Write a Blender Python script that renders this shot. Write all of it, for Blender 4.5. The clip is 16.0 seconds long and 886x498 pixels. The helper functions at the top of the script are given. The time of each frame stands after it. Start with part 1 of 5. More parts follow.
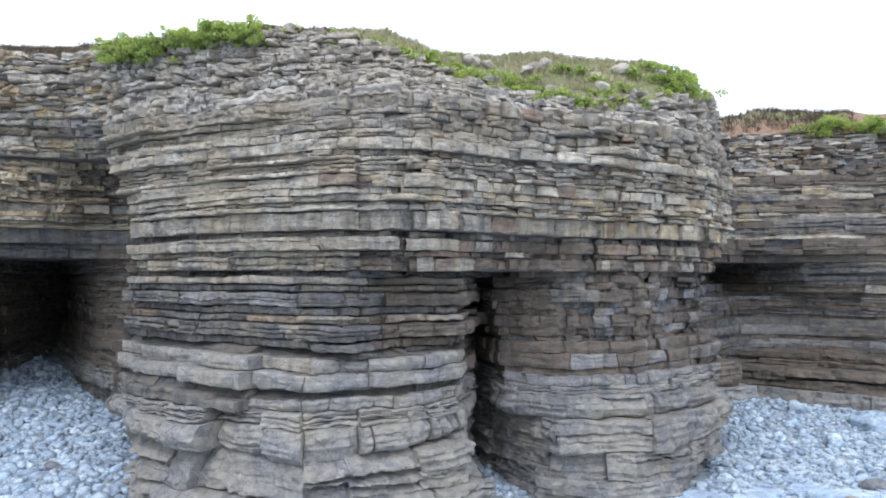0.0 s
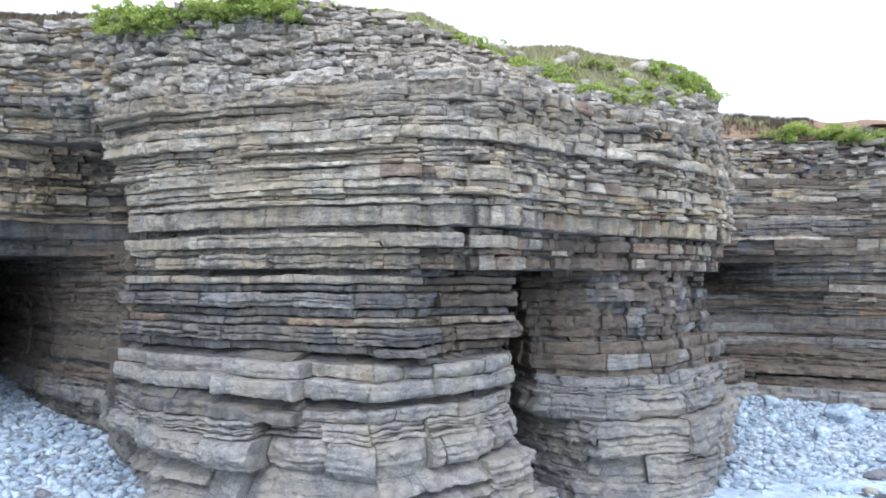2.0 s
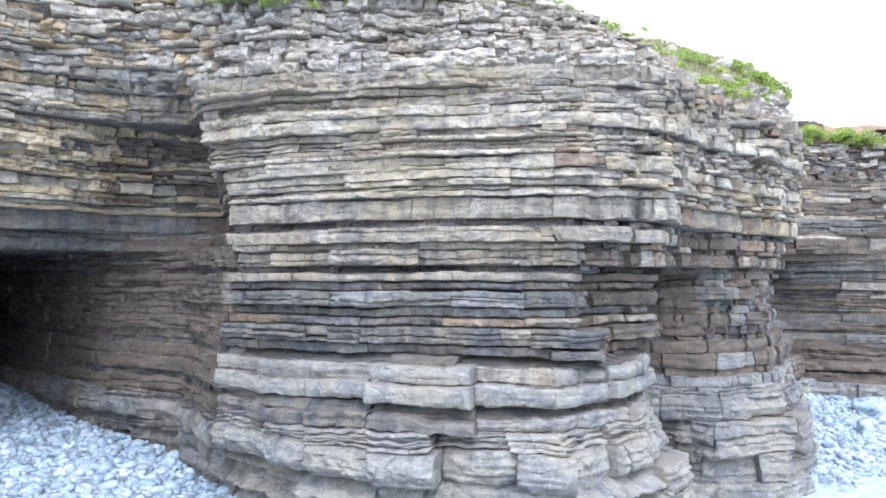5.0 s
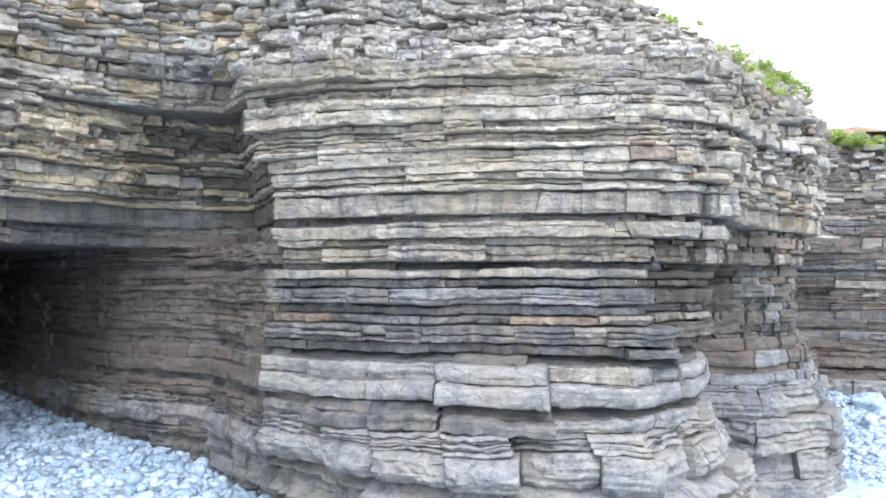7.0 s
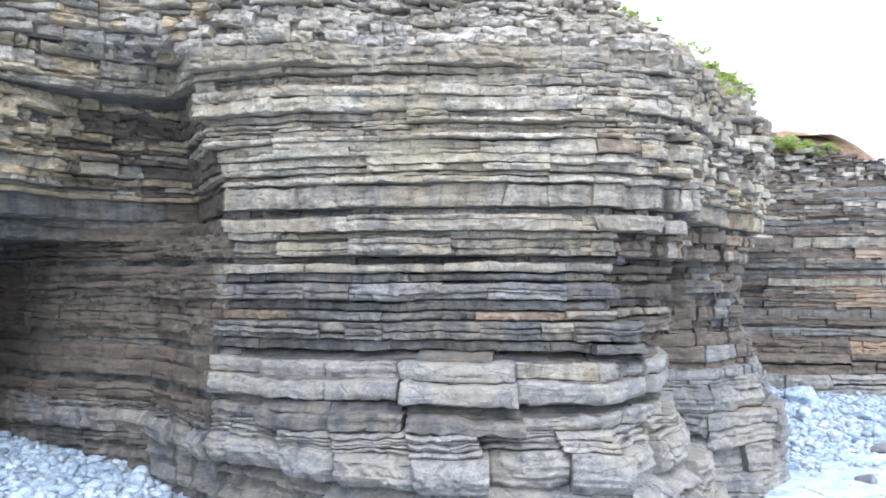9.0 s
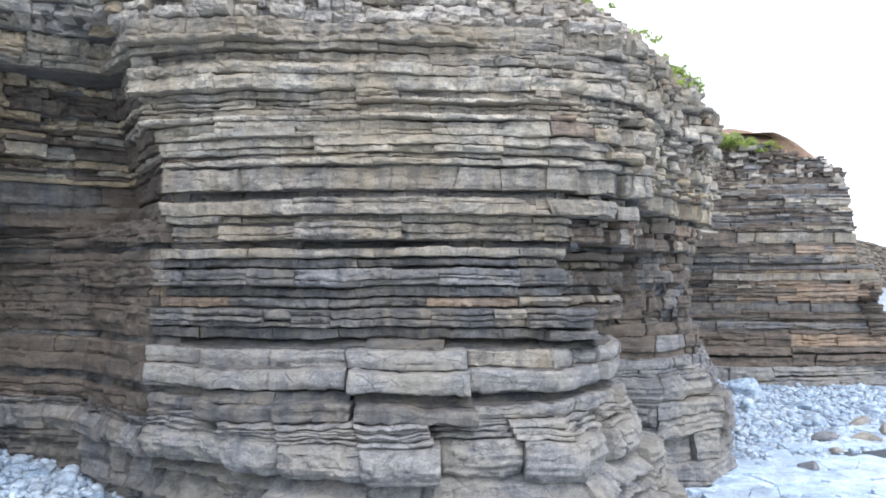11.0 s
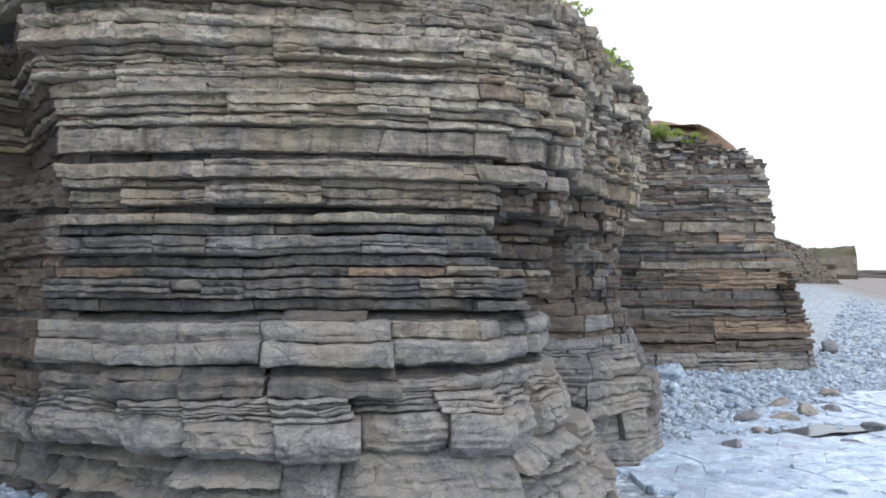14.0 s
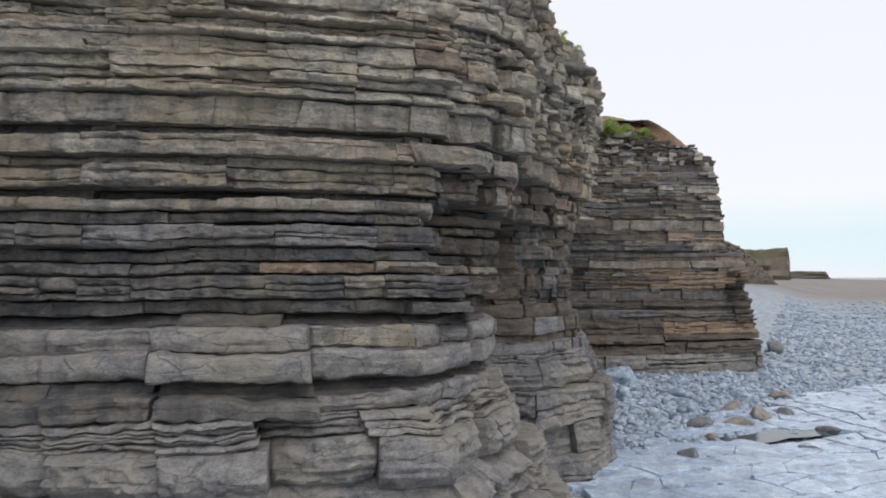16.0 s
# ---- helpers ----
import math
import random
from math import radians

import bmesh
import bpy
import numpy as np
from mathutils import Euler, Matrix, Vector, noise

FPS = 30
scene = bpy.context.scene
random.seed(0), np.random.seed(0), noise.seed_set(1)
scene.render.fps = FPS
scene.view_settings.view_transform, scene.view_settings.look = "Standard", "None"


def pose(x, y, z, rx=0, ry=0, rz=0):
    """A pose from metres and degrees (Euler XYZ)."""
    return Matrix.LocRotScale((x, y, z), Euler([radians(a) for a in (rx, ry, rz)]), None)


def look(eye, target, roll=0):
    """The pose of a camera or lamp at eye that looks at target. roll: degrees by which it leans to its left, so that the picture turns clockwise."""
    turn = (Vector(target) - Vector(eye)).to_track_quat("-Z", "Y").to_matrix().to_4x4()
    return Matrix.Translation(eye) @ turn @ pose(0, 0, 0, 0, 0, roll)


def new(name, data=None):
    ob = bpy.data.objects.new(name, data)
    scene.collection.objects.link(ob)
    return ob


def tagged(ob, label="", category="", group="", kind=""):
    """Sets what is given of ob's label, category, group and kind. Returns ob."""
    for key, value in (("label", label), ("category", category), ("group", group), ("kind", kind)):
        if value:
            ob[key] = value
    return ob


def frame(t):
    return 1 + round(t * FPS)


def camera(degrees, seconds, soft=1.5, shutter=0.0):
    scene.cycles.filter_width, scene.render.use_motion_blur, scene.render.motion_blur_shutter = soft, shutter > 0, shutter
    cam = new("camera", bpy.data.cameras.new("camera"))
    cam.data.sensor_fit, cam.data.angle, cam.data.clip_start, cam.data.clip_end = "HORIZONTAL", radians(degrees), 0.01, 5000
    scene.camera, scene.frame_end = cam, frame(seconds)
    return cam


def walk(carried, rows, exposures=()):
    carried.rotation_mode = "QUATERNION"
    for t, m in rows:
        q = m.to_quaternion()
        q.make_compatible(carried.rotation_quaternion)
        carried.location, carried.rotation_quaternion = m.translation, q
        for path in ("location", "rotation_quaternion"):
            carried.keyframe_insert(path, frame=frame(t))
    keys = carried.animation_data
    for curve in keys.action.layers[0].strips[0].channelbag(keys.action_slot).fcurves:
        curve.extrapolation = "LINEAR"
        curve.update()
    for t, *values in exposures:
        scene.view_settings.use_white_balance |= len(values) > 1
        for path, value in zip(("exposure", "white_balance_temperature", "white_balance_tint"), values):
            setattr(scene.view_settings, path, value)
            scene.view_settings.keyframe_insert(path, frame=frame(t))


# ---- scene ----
cam = camera(64.1, 16.0, 1.8, 0.5)
METRES, EYE, TILT, LEAN, TURN = 10.0, 3.5, 2.2, 0.0, 0.0
ROWS = [
    (0.0, 0.0, 0.0, 0.0, 0.0, 0.0, -0.0),
    (0.5, -0.0547, 0.0175, -0.001, -1.56, 0.01, -0.06),
    (1.0, -0.1177, 0.0392, -0.0025, -3.48, 0.05, -0.12),
    (1.5, -0.1731, 0.0591, -0.0044, -5.8, 0.07, -0.2),
    (2.0, -0.2367, 0.0829, -0.0057, -8.54, 0.08, -0.29),
    (2.5, -0.2922, 0.1043, -0.007, -10.85, 0.1, -0.37),
    (3.0, -0.3543, 0.1291, -0.0081, -12.44, 0.09, -0.43),
    (3.5, -0.4067, 0.1512, -0.0096, -13.45, 0.09, -0.44),
    (4.0, -0.4635, 0.1765, -0.0112, -14.47, 0.09, -0.48),
    (4.5, -0.5097, 0.1981, -0.0128, -15.12, 0.11, -0.5),
    (7.0, -0.6795, 0.2975, -0.0208, -19.77, 0.13, -0.66),
    (7.5, -0.6922, 0.3108, -0.0226, -20.58, 0.16, -0.69),
    (8.0, -0.7006, 0.3235, -0.0246, -21.67, 0.19, -0.73),
    (8.5, -0.7035, 0.3327, -0.0275, -23.11, 0.26, -0.74),
    (9.0, -0.7037, 0.3411, -0.0306, -25.27, 0.29, -0.82),
    (11.5, -0.6882, 0.3681, -0.0564, -30.06, 0.41, -0.98),
    (12.0, -0.684, 0.3713, -0.0642, -31.09, 0.45, -1.0),
    (12.5, -0.6804, 0.3746, -0.0705, -32.2, 0.47, -1.03),
    (13.0, -0.6759, 0.3784, -0.0771, -33.45, 0.48, -1.08),
    (13.5, -0.6714, 0.383, -0.0809, -34.19, 0.45, -1.14),
    (14.0, -0.6631, 0.3915, -0.0854, -34.66, 0.44, -1.14),
    (14.5, -0.65, 0.4054, -0.0893, -35.02, 0.45, -1.14),
    (15.0, -0.6281, 0.4288, -0.0913, -36.02, 0.56, -1.1),
    (15.5, -0.6082, 0.4501, -0.0924, -37.44, 0.61, -1.13),
    (16.0, -0.5848, 0.4755, -0.0929, -38.97, 0.65, -1.18),
]
walk(cam, [(t, pose(0, 0, EYE, TILT, LEAN, TURN) @ pose(METRES * x, METRES * y, METRES * z, 90 + pitch, roll, yaw)) for t, x, y, z, yaw, pitch, roll in ROWS],
     exposures=[(0.0, 0.84, 5800, 10), (2.0, 1.08, 5720, 10), (4.0, 1.5, 5650, 10), (7.0, 1.62, 5720, 10), (9.0, 1.5, 5780, 10), (11.5, 0.97, 5900, 11), (12.5, 0.78, 5950, 11), (14.0, 0.48, 6060, 11), (16.0, -0.06, 6400, 13)])

# ---------------------------------------------------------------- light
world = bpy.data.worlds.new("overcast_sky")
scene.world = world
world.use_nodes = True
wn, wl = world.node_tree.nodes, world.node_tree.links
wn.clear()
SUN_EL, SUN_AZ = 52.0, 190.0
sky = wn.new("ShaderNodeTexSky")
sky.sky_type = "NISHITA"
sky.sun_disc = False
sky.sun_elevation, sky.sun_rotation = radians(SUN_EL), radians(SUN_AZ)
w_coord = wn.new("ShaderNodeTexCoord")
w_sep = wn.new("ShaderNodeSeparateXYZ")
wl.new(w_coord.outputs["Generated"], w_sep.inputs[0])
# cloud deck: white overhead, a thin pale blue-green band low over the sea
w_ramp = wn.new("ShaderNodeValToRGB")
w_ramp.color_ramp.elements[0].position, w_ramp.color_ramp.elements[0].color = 0.0, (0.93, 0.97, 1.0, 1)
w_ramp.color_ramp.elements[1].position, w_ramp.color_ramp.elements[1].color = 1.0, (1.0, 1.0, 1.02, 1)
for p, c in ((0.02, (0.80, 0.96, 1.0, 1)), (0.055, (0.78, 0.93, 0.97, 1)), (0.10, (0.97, 0.99, 1.0, 1))):
    e = w_ramp.color_ramp.elements.new(p)
    e.color = c
w_noise = wn.new("ShaderNodeTexNoise")
w_noise.inputs["Scale"].default_value = 3.0
w_noise.inputs["Detail"].default_value = 4.0
w_map = wn.new("ShaderNodeMapping")
w_map.inputs["Scale"].default_value = (1, 1, 6)
wl.new(w_coord.outputs["Generated"], w_map.inputs[0])
wl.new(w_map.outputs[0], w_noise.inputs["Vector"])
w_add = wn.new("ShaderNodeMath")
w_add.operation = "MULTIPLY_ADD"
wl.new(w_noise.outputs[0], w_add.inputs[0])
w_add.inputs[1].default_value = 0.05
wl.new(w_sep.outputs["Z"], w_add.inputs[2])
w_sub = wn.new("ShaderNodeMath")
w_sub.operation = "SUBTRACT"
wl.new(w_add.outputs[0], w_sub.inputs[0])
w_sub.inputs[1].default_value = 0.025
wl.new(w_sub.outputs[0], w_ramp.inputs[0])
w_bg1 = wn.new("ShaderNodeBackground")
w_bg1.inputs["Strength"].default_value = 0.10
wl.new(sky.outputs[0], w_bg1.inputs["Color"])
w_bg2 = wn.new("ShaderNodeBackground")
w_bg2.inputs["Strength"].default_value = 1.1
wl.new(w_ramp.outputs[0], w_bg2.inputs["Color"])
w_sum = wn.new("ShaderNodeMixShader")
w_sum.inputs[0].default_value = 0.85
wl.new(w_bg1.outputs[0], w_sum.inputs[1])
wl.new(w_bg2.outputs[0], w_sum.inputs[2])
w_out = wn.new("ShaderNodeOutputWorld")
wl.new(w_sum.outputs[0], w_out.inputs[0])

sun_data = bpy.data.lights.new("sun", "SUN")
sun_data.energy, sun_data.angle, sun_data.color = 0.8, radians(25), (1.0, 0.98, 0.95)
sun = new("sun", sun_data)
sa, se = radians(SUN_AZ), radians(SUN_EL)
sun_dir = Vector((math.sin(sa) * math.cos(se), math.cos(sa) * math.cos(se), math.sin(se)))
sun.matrix_world = look(sun_dir * 60, (0, 0, 0))


# ---------------------------------------------------------------- materials
def node_mat(name):
    m = bpy.data.materials.new(name)
    m.use_nodes = True
    n, l = m.node_tree.nodes, m.node_tree.links
    return m, n, l, n["Principled BSDF"]


def rgba(c):
    return (c[0], c[1], c[2], 1)


def ramp(n, stops):
    r = n.new("ShaderNodeValToRGB")
    r.color_ramp.elements[0].position, r.color_ramp.elements[0].color = stops[0][0], rgba(stops[0][1])
    r.color_ramp.elements[1].position, r.color_ramp.elements[1].color = stops[-1][0], rgba(stops[-1][1])
    for p, c in stops[1:-1]:
        e = r.color_ramp.elements.new(p)
        e.color = rgba(c)
    return r


def noise_tex(n, l, vec, scale, detail=5, rough=0.6, stretch=None):
    t = n.new("ShaderNodeTexNoise")
    t.inputs["Scale"].default_value, t.inputs["Detail"].default_value = scale, detail
    t.inputs["Roughness"].default_value = rough
    if stretch:
        mp = n.new("ShaderNodeMapping")
        mp.inputs["Scale"].default_value = stretch
        l.new(vec, mp.inputs[0])
        vec = mp.outputs[0]
    l.new(vec, t.inputs["Vector"])
    return t.outputs["Fac"]


def mix_col(n, l, fac, a, b, mode="MIX"):
    m = n.new("ShaderNodeMix")
    m.data_type, m.blend_type = "RGBA", mode
    for sock, v in ((m.inputs[0], fac), (m.inputs[6], a), (m.inputs[7], b)):
        if isinstance(v, (int, float)):
            sock.default_value = v
        elif isinstance(v, tuple):
            sock.default_value = rgba(v)
        else:
            l.new(v, sock)
    return m.outputs[2]


def calc(n, l, op, a, b=0.0, c=0.0):
    m = n.new("ShaderNodeMath")
    m.operation = op
    for i, v in enumerate((a, b, c)):
        if isinstance(v, (int, float)):
            m.inputs[i].default_value = v
        else:
            l.new(v, m.inputs[i])
    return m.outputs[0]


def piece_random(n, l):
    """A number for each piece, whether it is an object of its own or an island of a joined mesh."""
    oi, ge = n.new("ShaderNodeObjectInfo"), n.new("ShaderNodeNewGeometry")
    return calc(n, l, "FRACT", calc(n, l, "ADD", oi.outputs["Random"], ge.outputs["Random Per Island"]))


def rock(name, tones, stain=(0.29, 0.23, 0.145), stain_amt=0.25, dark=(0.06, 0.06, 0.065), streak=0.0, bump=0.65, rough=0.88, lamina=0.5, fleck=0.0, tone_step=0.16, gain=0.85, cool=0.6, crack=0.5, drip=0.2, patch=0.6):
    """Bedded rock: a tone for each block, mottling, laminae along the bedding, iron stain, dark water streaks."""
    m, n, l, b = node_mat(name)
    gain *= 1.0 if rough < 0.85 else 0.93
    tones = [(q[0] * (1 - (0.035 if cool < 1.45 else 0.06) * cool) * gain, q[1] * gain, q[2] * (1 + 0.08 * cool) * gain) for q in tones]
    if rough > 0.85:
        tones = [(q[0] * 1.04, q[1] * 0.98, q[2] * 0.95) for q in tones]
        mean = [sum(q[k] for q in tones) / len(tones) for k in range(3)]
        tones = [tuple(mean[k] + (q[k] - mean[k]) * 0.6 + (sum(q) / 3 - q[k]) * 0.2 for k in range(3)) for q in tones]
    geo = n.new("ShaderNodeNewGeometry")
    pos = geo.outputs["Position"]
    rnd = piece_random(n, l)
    tone = ramp(n, [(i / (len(tones) - 1), c) for i, c in enumerate(tones)])
    band = noise_tex(n, l, pos, 1.0, 5, 0.65, (1.9, 1.9, 5.0))
    l.new(calc(n, l, "FRACT", calc(n, l, "ADD", calc(n, l, "MULTIPLY", band, 1.5), calc(n, l, "MULTIPLY", rnd, tone_step))), tone.inputs[0])
    col = tone.outputs[0]
    big = noise_tex(n, l, pos, 1.1, 4, 0.55)
    mid = noise_tex(n, l, pos, 7.0, 6, 0.65)
    fine = noise_tex(n, l, pos, 32.0, 7, 0.78, (1.0, 1.0, 1.7))
    lam = noise_tex(n, l, pos, 1.0, 4, 0.55, (1.1, 1.1, 22.0))
    r1 = ramp(n, [(0.32, (0.42, 0.42, 0.44)), (0.48, (0.95, 0.95, 0.95)), (0.68, (1.5, 1.48, 1.44))])
    l.new(mid, r1.inputs[0])
    col = mix_col(n, l, 0.5, col, r1.outputs[0], "MULTIPLY")
    r2 = ramp(n, [(0.32, (0.35, 0.35, 0.37)), (0.48, (1.0, 1.0, 1.0)), (0.70, (1.4, 1.38, 1.34))])
    l.new(lam, r2.inputs[0])
    col = mix_col(n, l, lamina * 0.6, col, r2.outputs[0], "MULTIPLY")
    r3 = ramp(n, [(0.34, (0.42, 0.42, 0.43)), (0.46, (0.95, 0.95, 0.95)), (0.56, (1.08, 1.08, 1.07)), (0.68, (1.35, 1.35, 1.31))])
    l.new(fine, r3.inputs[0])
    col = mix_col(n, l, 0.95, col, r3.outputs[0], "MULTIPLY")
    micro = noise_tex(n, l, pos, 80.0, 3, 0.65)
    r4 = ramp(n, [(0.32, (0.55, 0.55, 0.56)), (0.68, (1.42, 1.42, 1.40))])
    l.new(micro, r4.inputs[0])
    col = mix_col(n, l, 0.6, col, r4.outputs[0], "MULTIPLY")
    # flat joint faces, each weathered to its own shade
    wob0 = n.new("ShaderNodeTexNoise")
    wob0.inputs["Scale"].default_value, wob0.inputs["Detail"].default_value = 6.0, 3
    l.new(pos, wob0.inputs["Vector"])
    mv = n.new("ShaderNodeVectorMath")
    mv.operation = "MULTIPLY_ADD"
    l.new(wob0.outputs["Color"], mv.inputs[0])
    mv.inputs[1].default_value = (0.12, 0.12, 0.10)
    l.new(pos, mv.inputs[2])
    mp0 = n.new("ShaderNodeMapping")
    mp0.inputs["Scale"].default_value = (3.6, 3.6, 6.5)
    l.new(mv.outputs[0], mp0.inputs[0])
    vo0 = n.new("ShaderNodeTexVoronoi")
    vo0.inputs["Scale"].default_value = 1.0
    l.new(mp0.outputs[0], vo0.inputs["Vector"])
    sp0 = n.new("ShaderNodeSeparateColor")
    l.new(vo0.outputs["Color"], sp0.inputs[0])
    rp0 = ramp(n, [(0.0, (0.60, 0.60, 0.62)), (0.35, (0.92, 0.91, 0.90)), (0.7, (1.08, 1.07, 1.04)), (1.0, (1.32, 1.30, 1.22))])
    l.new(sp0.outputs[0], rp0.inputs[0])
    col = mix_col(n, l, patch, col, rp0.outputs[0], "MULTIPLY")
    # iron stain in broad patches broken by the finer mottling
    st = calc(n, l, "MULTIPLY_ADD", mid, 0.45, big)
    rs = ramp(n, [(0.66, (0, 0, 0)), (0.84, (1, 1, 1))])
    l.new(st, rs.inputs[0])
    col = mix_col(n, l, calc(n, l, "MULTIPLY", rs.outputs[0], stain_amt), col, stain)
    # dark lichen and damp
    dn = noise_tex(n, l, pos, 2.3, 7, 0.72)
    rd = ramp(n, [(0.52, (0, 0, 0)), (0.74, (1, 1, 1))])
    l.new(dn, rd.inputs[0])
    col = mix_col(n, l, calc(n, l, "MULTIPLY", rd.outputs[0], 0.4), col, dark)
    if crack:
        vo = n.new("ShaderNodeTexVoronoi")
        vo.feature = "DISTANCE_TO_EDGE"
        vo.inputs["Scale"].default_value = 1.0
        mp = n.new("ShaderNodeMapping")
        mp.inputs["Scale"].default_value = (1.5, 1.5, 7.0)
        wob = n.new("ShaderNodeTexNoise")
        wob.inputs["Scale"].default_value, wob.inputs["Detail"].default_value = 3.0, 3
        l.new(pos, wob.inputs["Vector"])
        vm = n.new("ShaderNodeVectorMath")
        vm.operation = "MULTIPLY_ADD"
        l.new(wob.outputs["Color"], vm.inputs[0])
        vm.inputs[1].default_value = (0.35, 0.35, 0.14)
        l.new(pos, vm.inputs[2])
        l.new(vm.outputs[0], mp.inputs[0])
        l.new(mp.outputs[0], vo.inputs["Vector"])
        rc = ramp(n, [(0.0, (1, 1, 1)), (0.02, (0, 0, 0))])
        l.new(vo.outputs["Distance"], rc.inputs[0])
        crk = calc(n, l, "MULTIPLY", rc.outputs[0], crack)
        col = mix_col(n, l, crk, col, dark)
    if drip:
        # brown and grey wash run down over several beds
        dr = noise_tex(n, l, pos, 1.0, 2, 0.5, (4.0, 4.0, 0.45))
        rq = ramp(n, [(0.47, (0, 0, 0)), (0.62, (1, 1, 1))])
        l.new(dr, rq.inputs[0])
        col = mix_col(n, l, calc(n, l, "MULTIPLY", rq.outputs[0], drip), col, stain)
    if streak:
        sn = noise_tex(n, l, pos, 1.0, 3, 0.55, (7.0, 7.0, 0.8))
        rk = ramp(n, [(0.46, (0, 0, 0)), (0.66, (1, 1, 1))])
        l.new(sn, rk.inputs[0])
        col = mix_col(n, l, calc(n, l, "MULTIPLY", rk.outputs[0], streak), col, dark)
    if fleck:
        fl = noise_tex(n, l, pos, 14.0, 3, 0.6)
        rf = ramp(n, [(0.64, (0, 0, 0)), (0.70, (1, 1, 1))])
        l.new(fl, rf.inputs[0])
        col = mix_col(n, l, calc(n, l, "MULTIPLY", rf.outputs[0], fleck), col, (0.62, 0.60, 0.55))
    l.new(col, b.inputs["Base Color"])
    b.inputs["Roughness"].default_value = rough
    b.inputs["Specular IOR Level"].default_value = 0.3
    h = calc(n, l, "ADD", calc(n, l, "MULTIPLY", mid, 0.6), calc(n, l, "ADD", calc(n, l, "MULTIPLY", lam, 0.7 * lamina + 0.1), calc(n, l, "MULTIPLY", fine, 0.3)))
    if crack:
        h = calc(n, l, "SUBTRACT", h, calc(n, l, "MULTIPLY", crk, 0.5))
    bp = n.new("ShaderNodeBump")
    bp.inputs["Strength"].default_value, bp.inputs["Distance"].default_value = bump, 0.05
    l.new(h, bp.inputs["Height"])
    l.new(bp.outputs[0], b.inputs["Normal"])
    return m


PALE = rock("pale_limestone", [(0.33, 0.32, 0.29), (0.47, 0.44, 0.38), (0.37, 0.36, 0.34), (0.54, 0.51, 0.44), (0.31, 0.33, 0.36), (0.44, 0.40, 0.33)], stain_amt=0.5, lamina=0.4, gain=1.05, cool=-1.1, drip=0.18, streak=0.25)
GREY = rock("grey_limestone", [(0.29, 0.28, 0.265), (0.36, 0.34, 0.30), (0.27, 0.28, 0.295), (0.40, 0.37, 0.31), (0.25, 0.25, 0.25), (0.34, 0.33, 0.31)], stain_amt=0.5, streak=0.42, gain=0.96, cool=-0.9, drip=0.2)
BLUE = rock("blue_grey_limestone", [(0.24, 0.25, 0.27), (0.30, 0.305, 0.31), (0.36, 0.34, 0.30), (0.21, 0.22, 0.24), (0.32, 0.33, 0.35)], stain_amt=0.25, streak=0.2, cool=0.35, gain=0.80)
SHALE = rock("dark_shale", [(0.085, 0.088, 0.10), (0.12, 0.12, 0.125), (0.10, 0.095, 0.09), (0.15, 0.145, 0.14)], stain_amt=0.15, lamina=0.9, bump=0.8, cool=1.5)
LOWER = rock("wave_worn_limestone", [(0.33, 0.32, 0.30), (0.30, 0.30, 0.30), (0.38, 0.36, 0.32), (0.28, 0.285, 0.29), (0.36, 0.345, 0.32)], stain=(0.33, 0.29, 0.22), stain_amt=0.45, lamina=0.22, bump=0.6, fleck=0.1, crack=0.6, cool=1.2, gain=0.75, drip=0.1)
RUBBLE = rock("weathered_top_rock", [(0.33, 0.325, 0.32), (0.42, 0.41, 0.39), (0.50, 0.47, 0.42), (0.28, 0.285, 0.295), (0.45, 0.43, 0.40)], stain_amt=0.35, fleck=0.25, lamina=0.3, gain=1.18, cool=-0.5, drip=0.15)
OCHRE = rock("ochre_stained_limestone", [(0.40, 0.34, 0.23), (0.33, 0.29, 0.22), (0.45, 0.38, 0.26), (0.30, 0.28, 0.24)], stain=(0.38, 0.26, 0.12), stain_amt=0.4, lamina=0.4, cool=0.0, gain=1.08)
RUST = rock("rust_brown_limestone", [(0.26, 0.205, 0.16), (0.31, 0.25, 0.19), (0.23, 0.195, 0.17)], stain=(0.30, 0.19, 0.11), stain_amt=0.45, streak=0.3, cool=0.0)
# Streaked rock; in the cove and bay its dark tone stands in for shade.
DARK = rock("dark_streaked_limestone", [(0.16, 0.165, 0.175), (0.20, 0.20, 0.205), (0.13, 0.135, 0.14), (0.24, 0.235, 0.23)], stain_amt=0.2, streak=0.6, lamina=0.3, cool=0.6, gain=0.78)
PARTING = rock("grey_shale_parting", [(0.24, 0.235, 0.225), (0.30, 0.29, 0.27), (0.21, 0.21, 0.215)], stain_amt=0.2, lamina=0.9, bump=0.8, cool=0.1)
CORE = rock("bedding_shale", [(0.155, 0.155, 0.16), (0.20, 0.195, 0.19)], stain=(0.17, 0.13, 0.09), stain_amt=0.2, lamina=0.9, bump=0.9)
SCAR = rock("rusty_scar_limestone", [(0.32, 0.245, 0.18), (0.36, 0.275, 0.20), (0.28, 0.22, 0.175), (0.34, 0.26, 0.19)], stain=(0.33, 0.23, 0.14), stain_amt=0.4, dark=(0.15, 0.11, 0.085), lamina=0.25, cool=0.0, gain=1.0)
# Brown wall rock, toned down further so its colour carries the recesses' shade.
WALLROCK = rock("shade_toned_wall_rock", [(0.17, 0.14, 0.12), (0.21, 0.18, 0.15), (0.15, 0.135, 0.125), (0.24, 0.205, 0.165)], stain=(0.19, 0.145, 0.11), stain_amt=0.3, streak=0.15, lamina=0.6, cool=-0.5, gain=0.68)
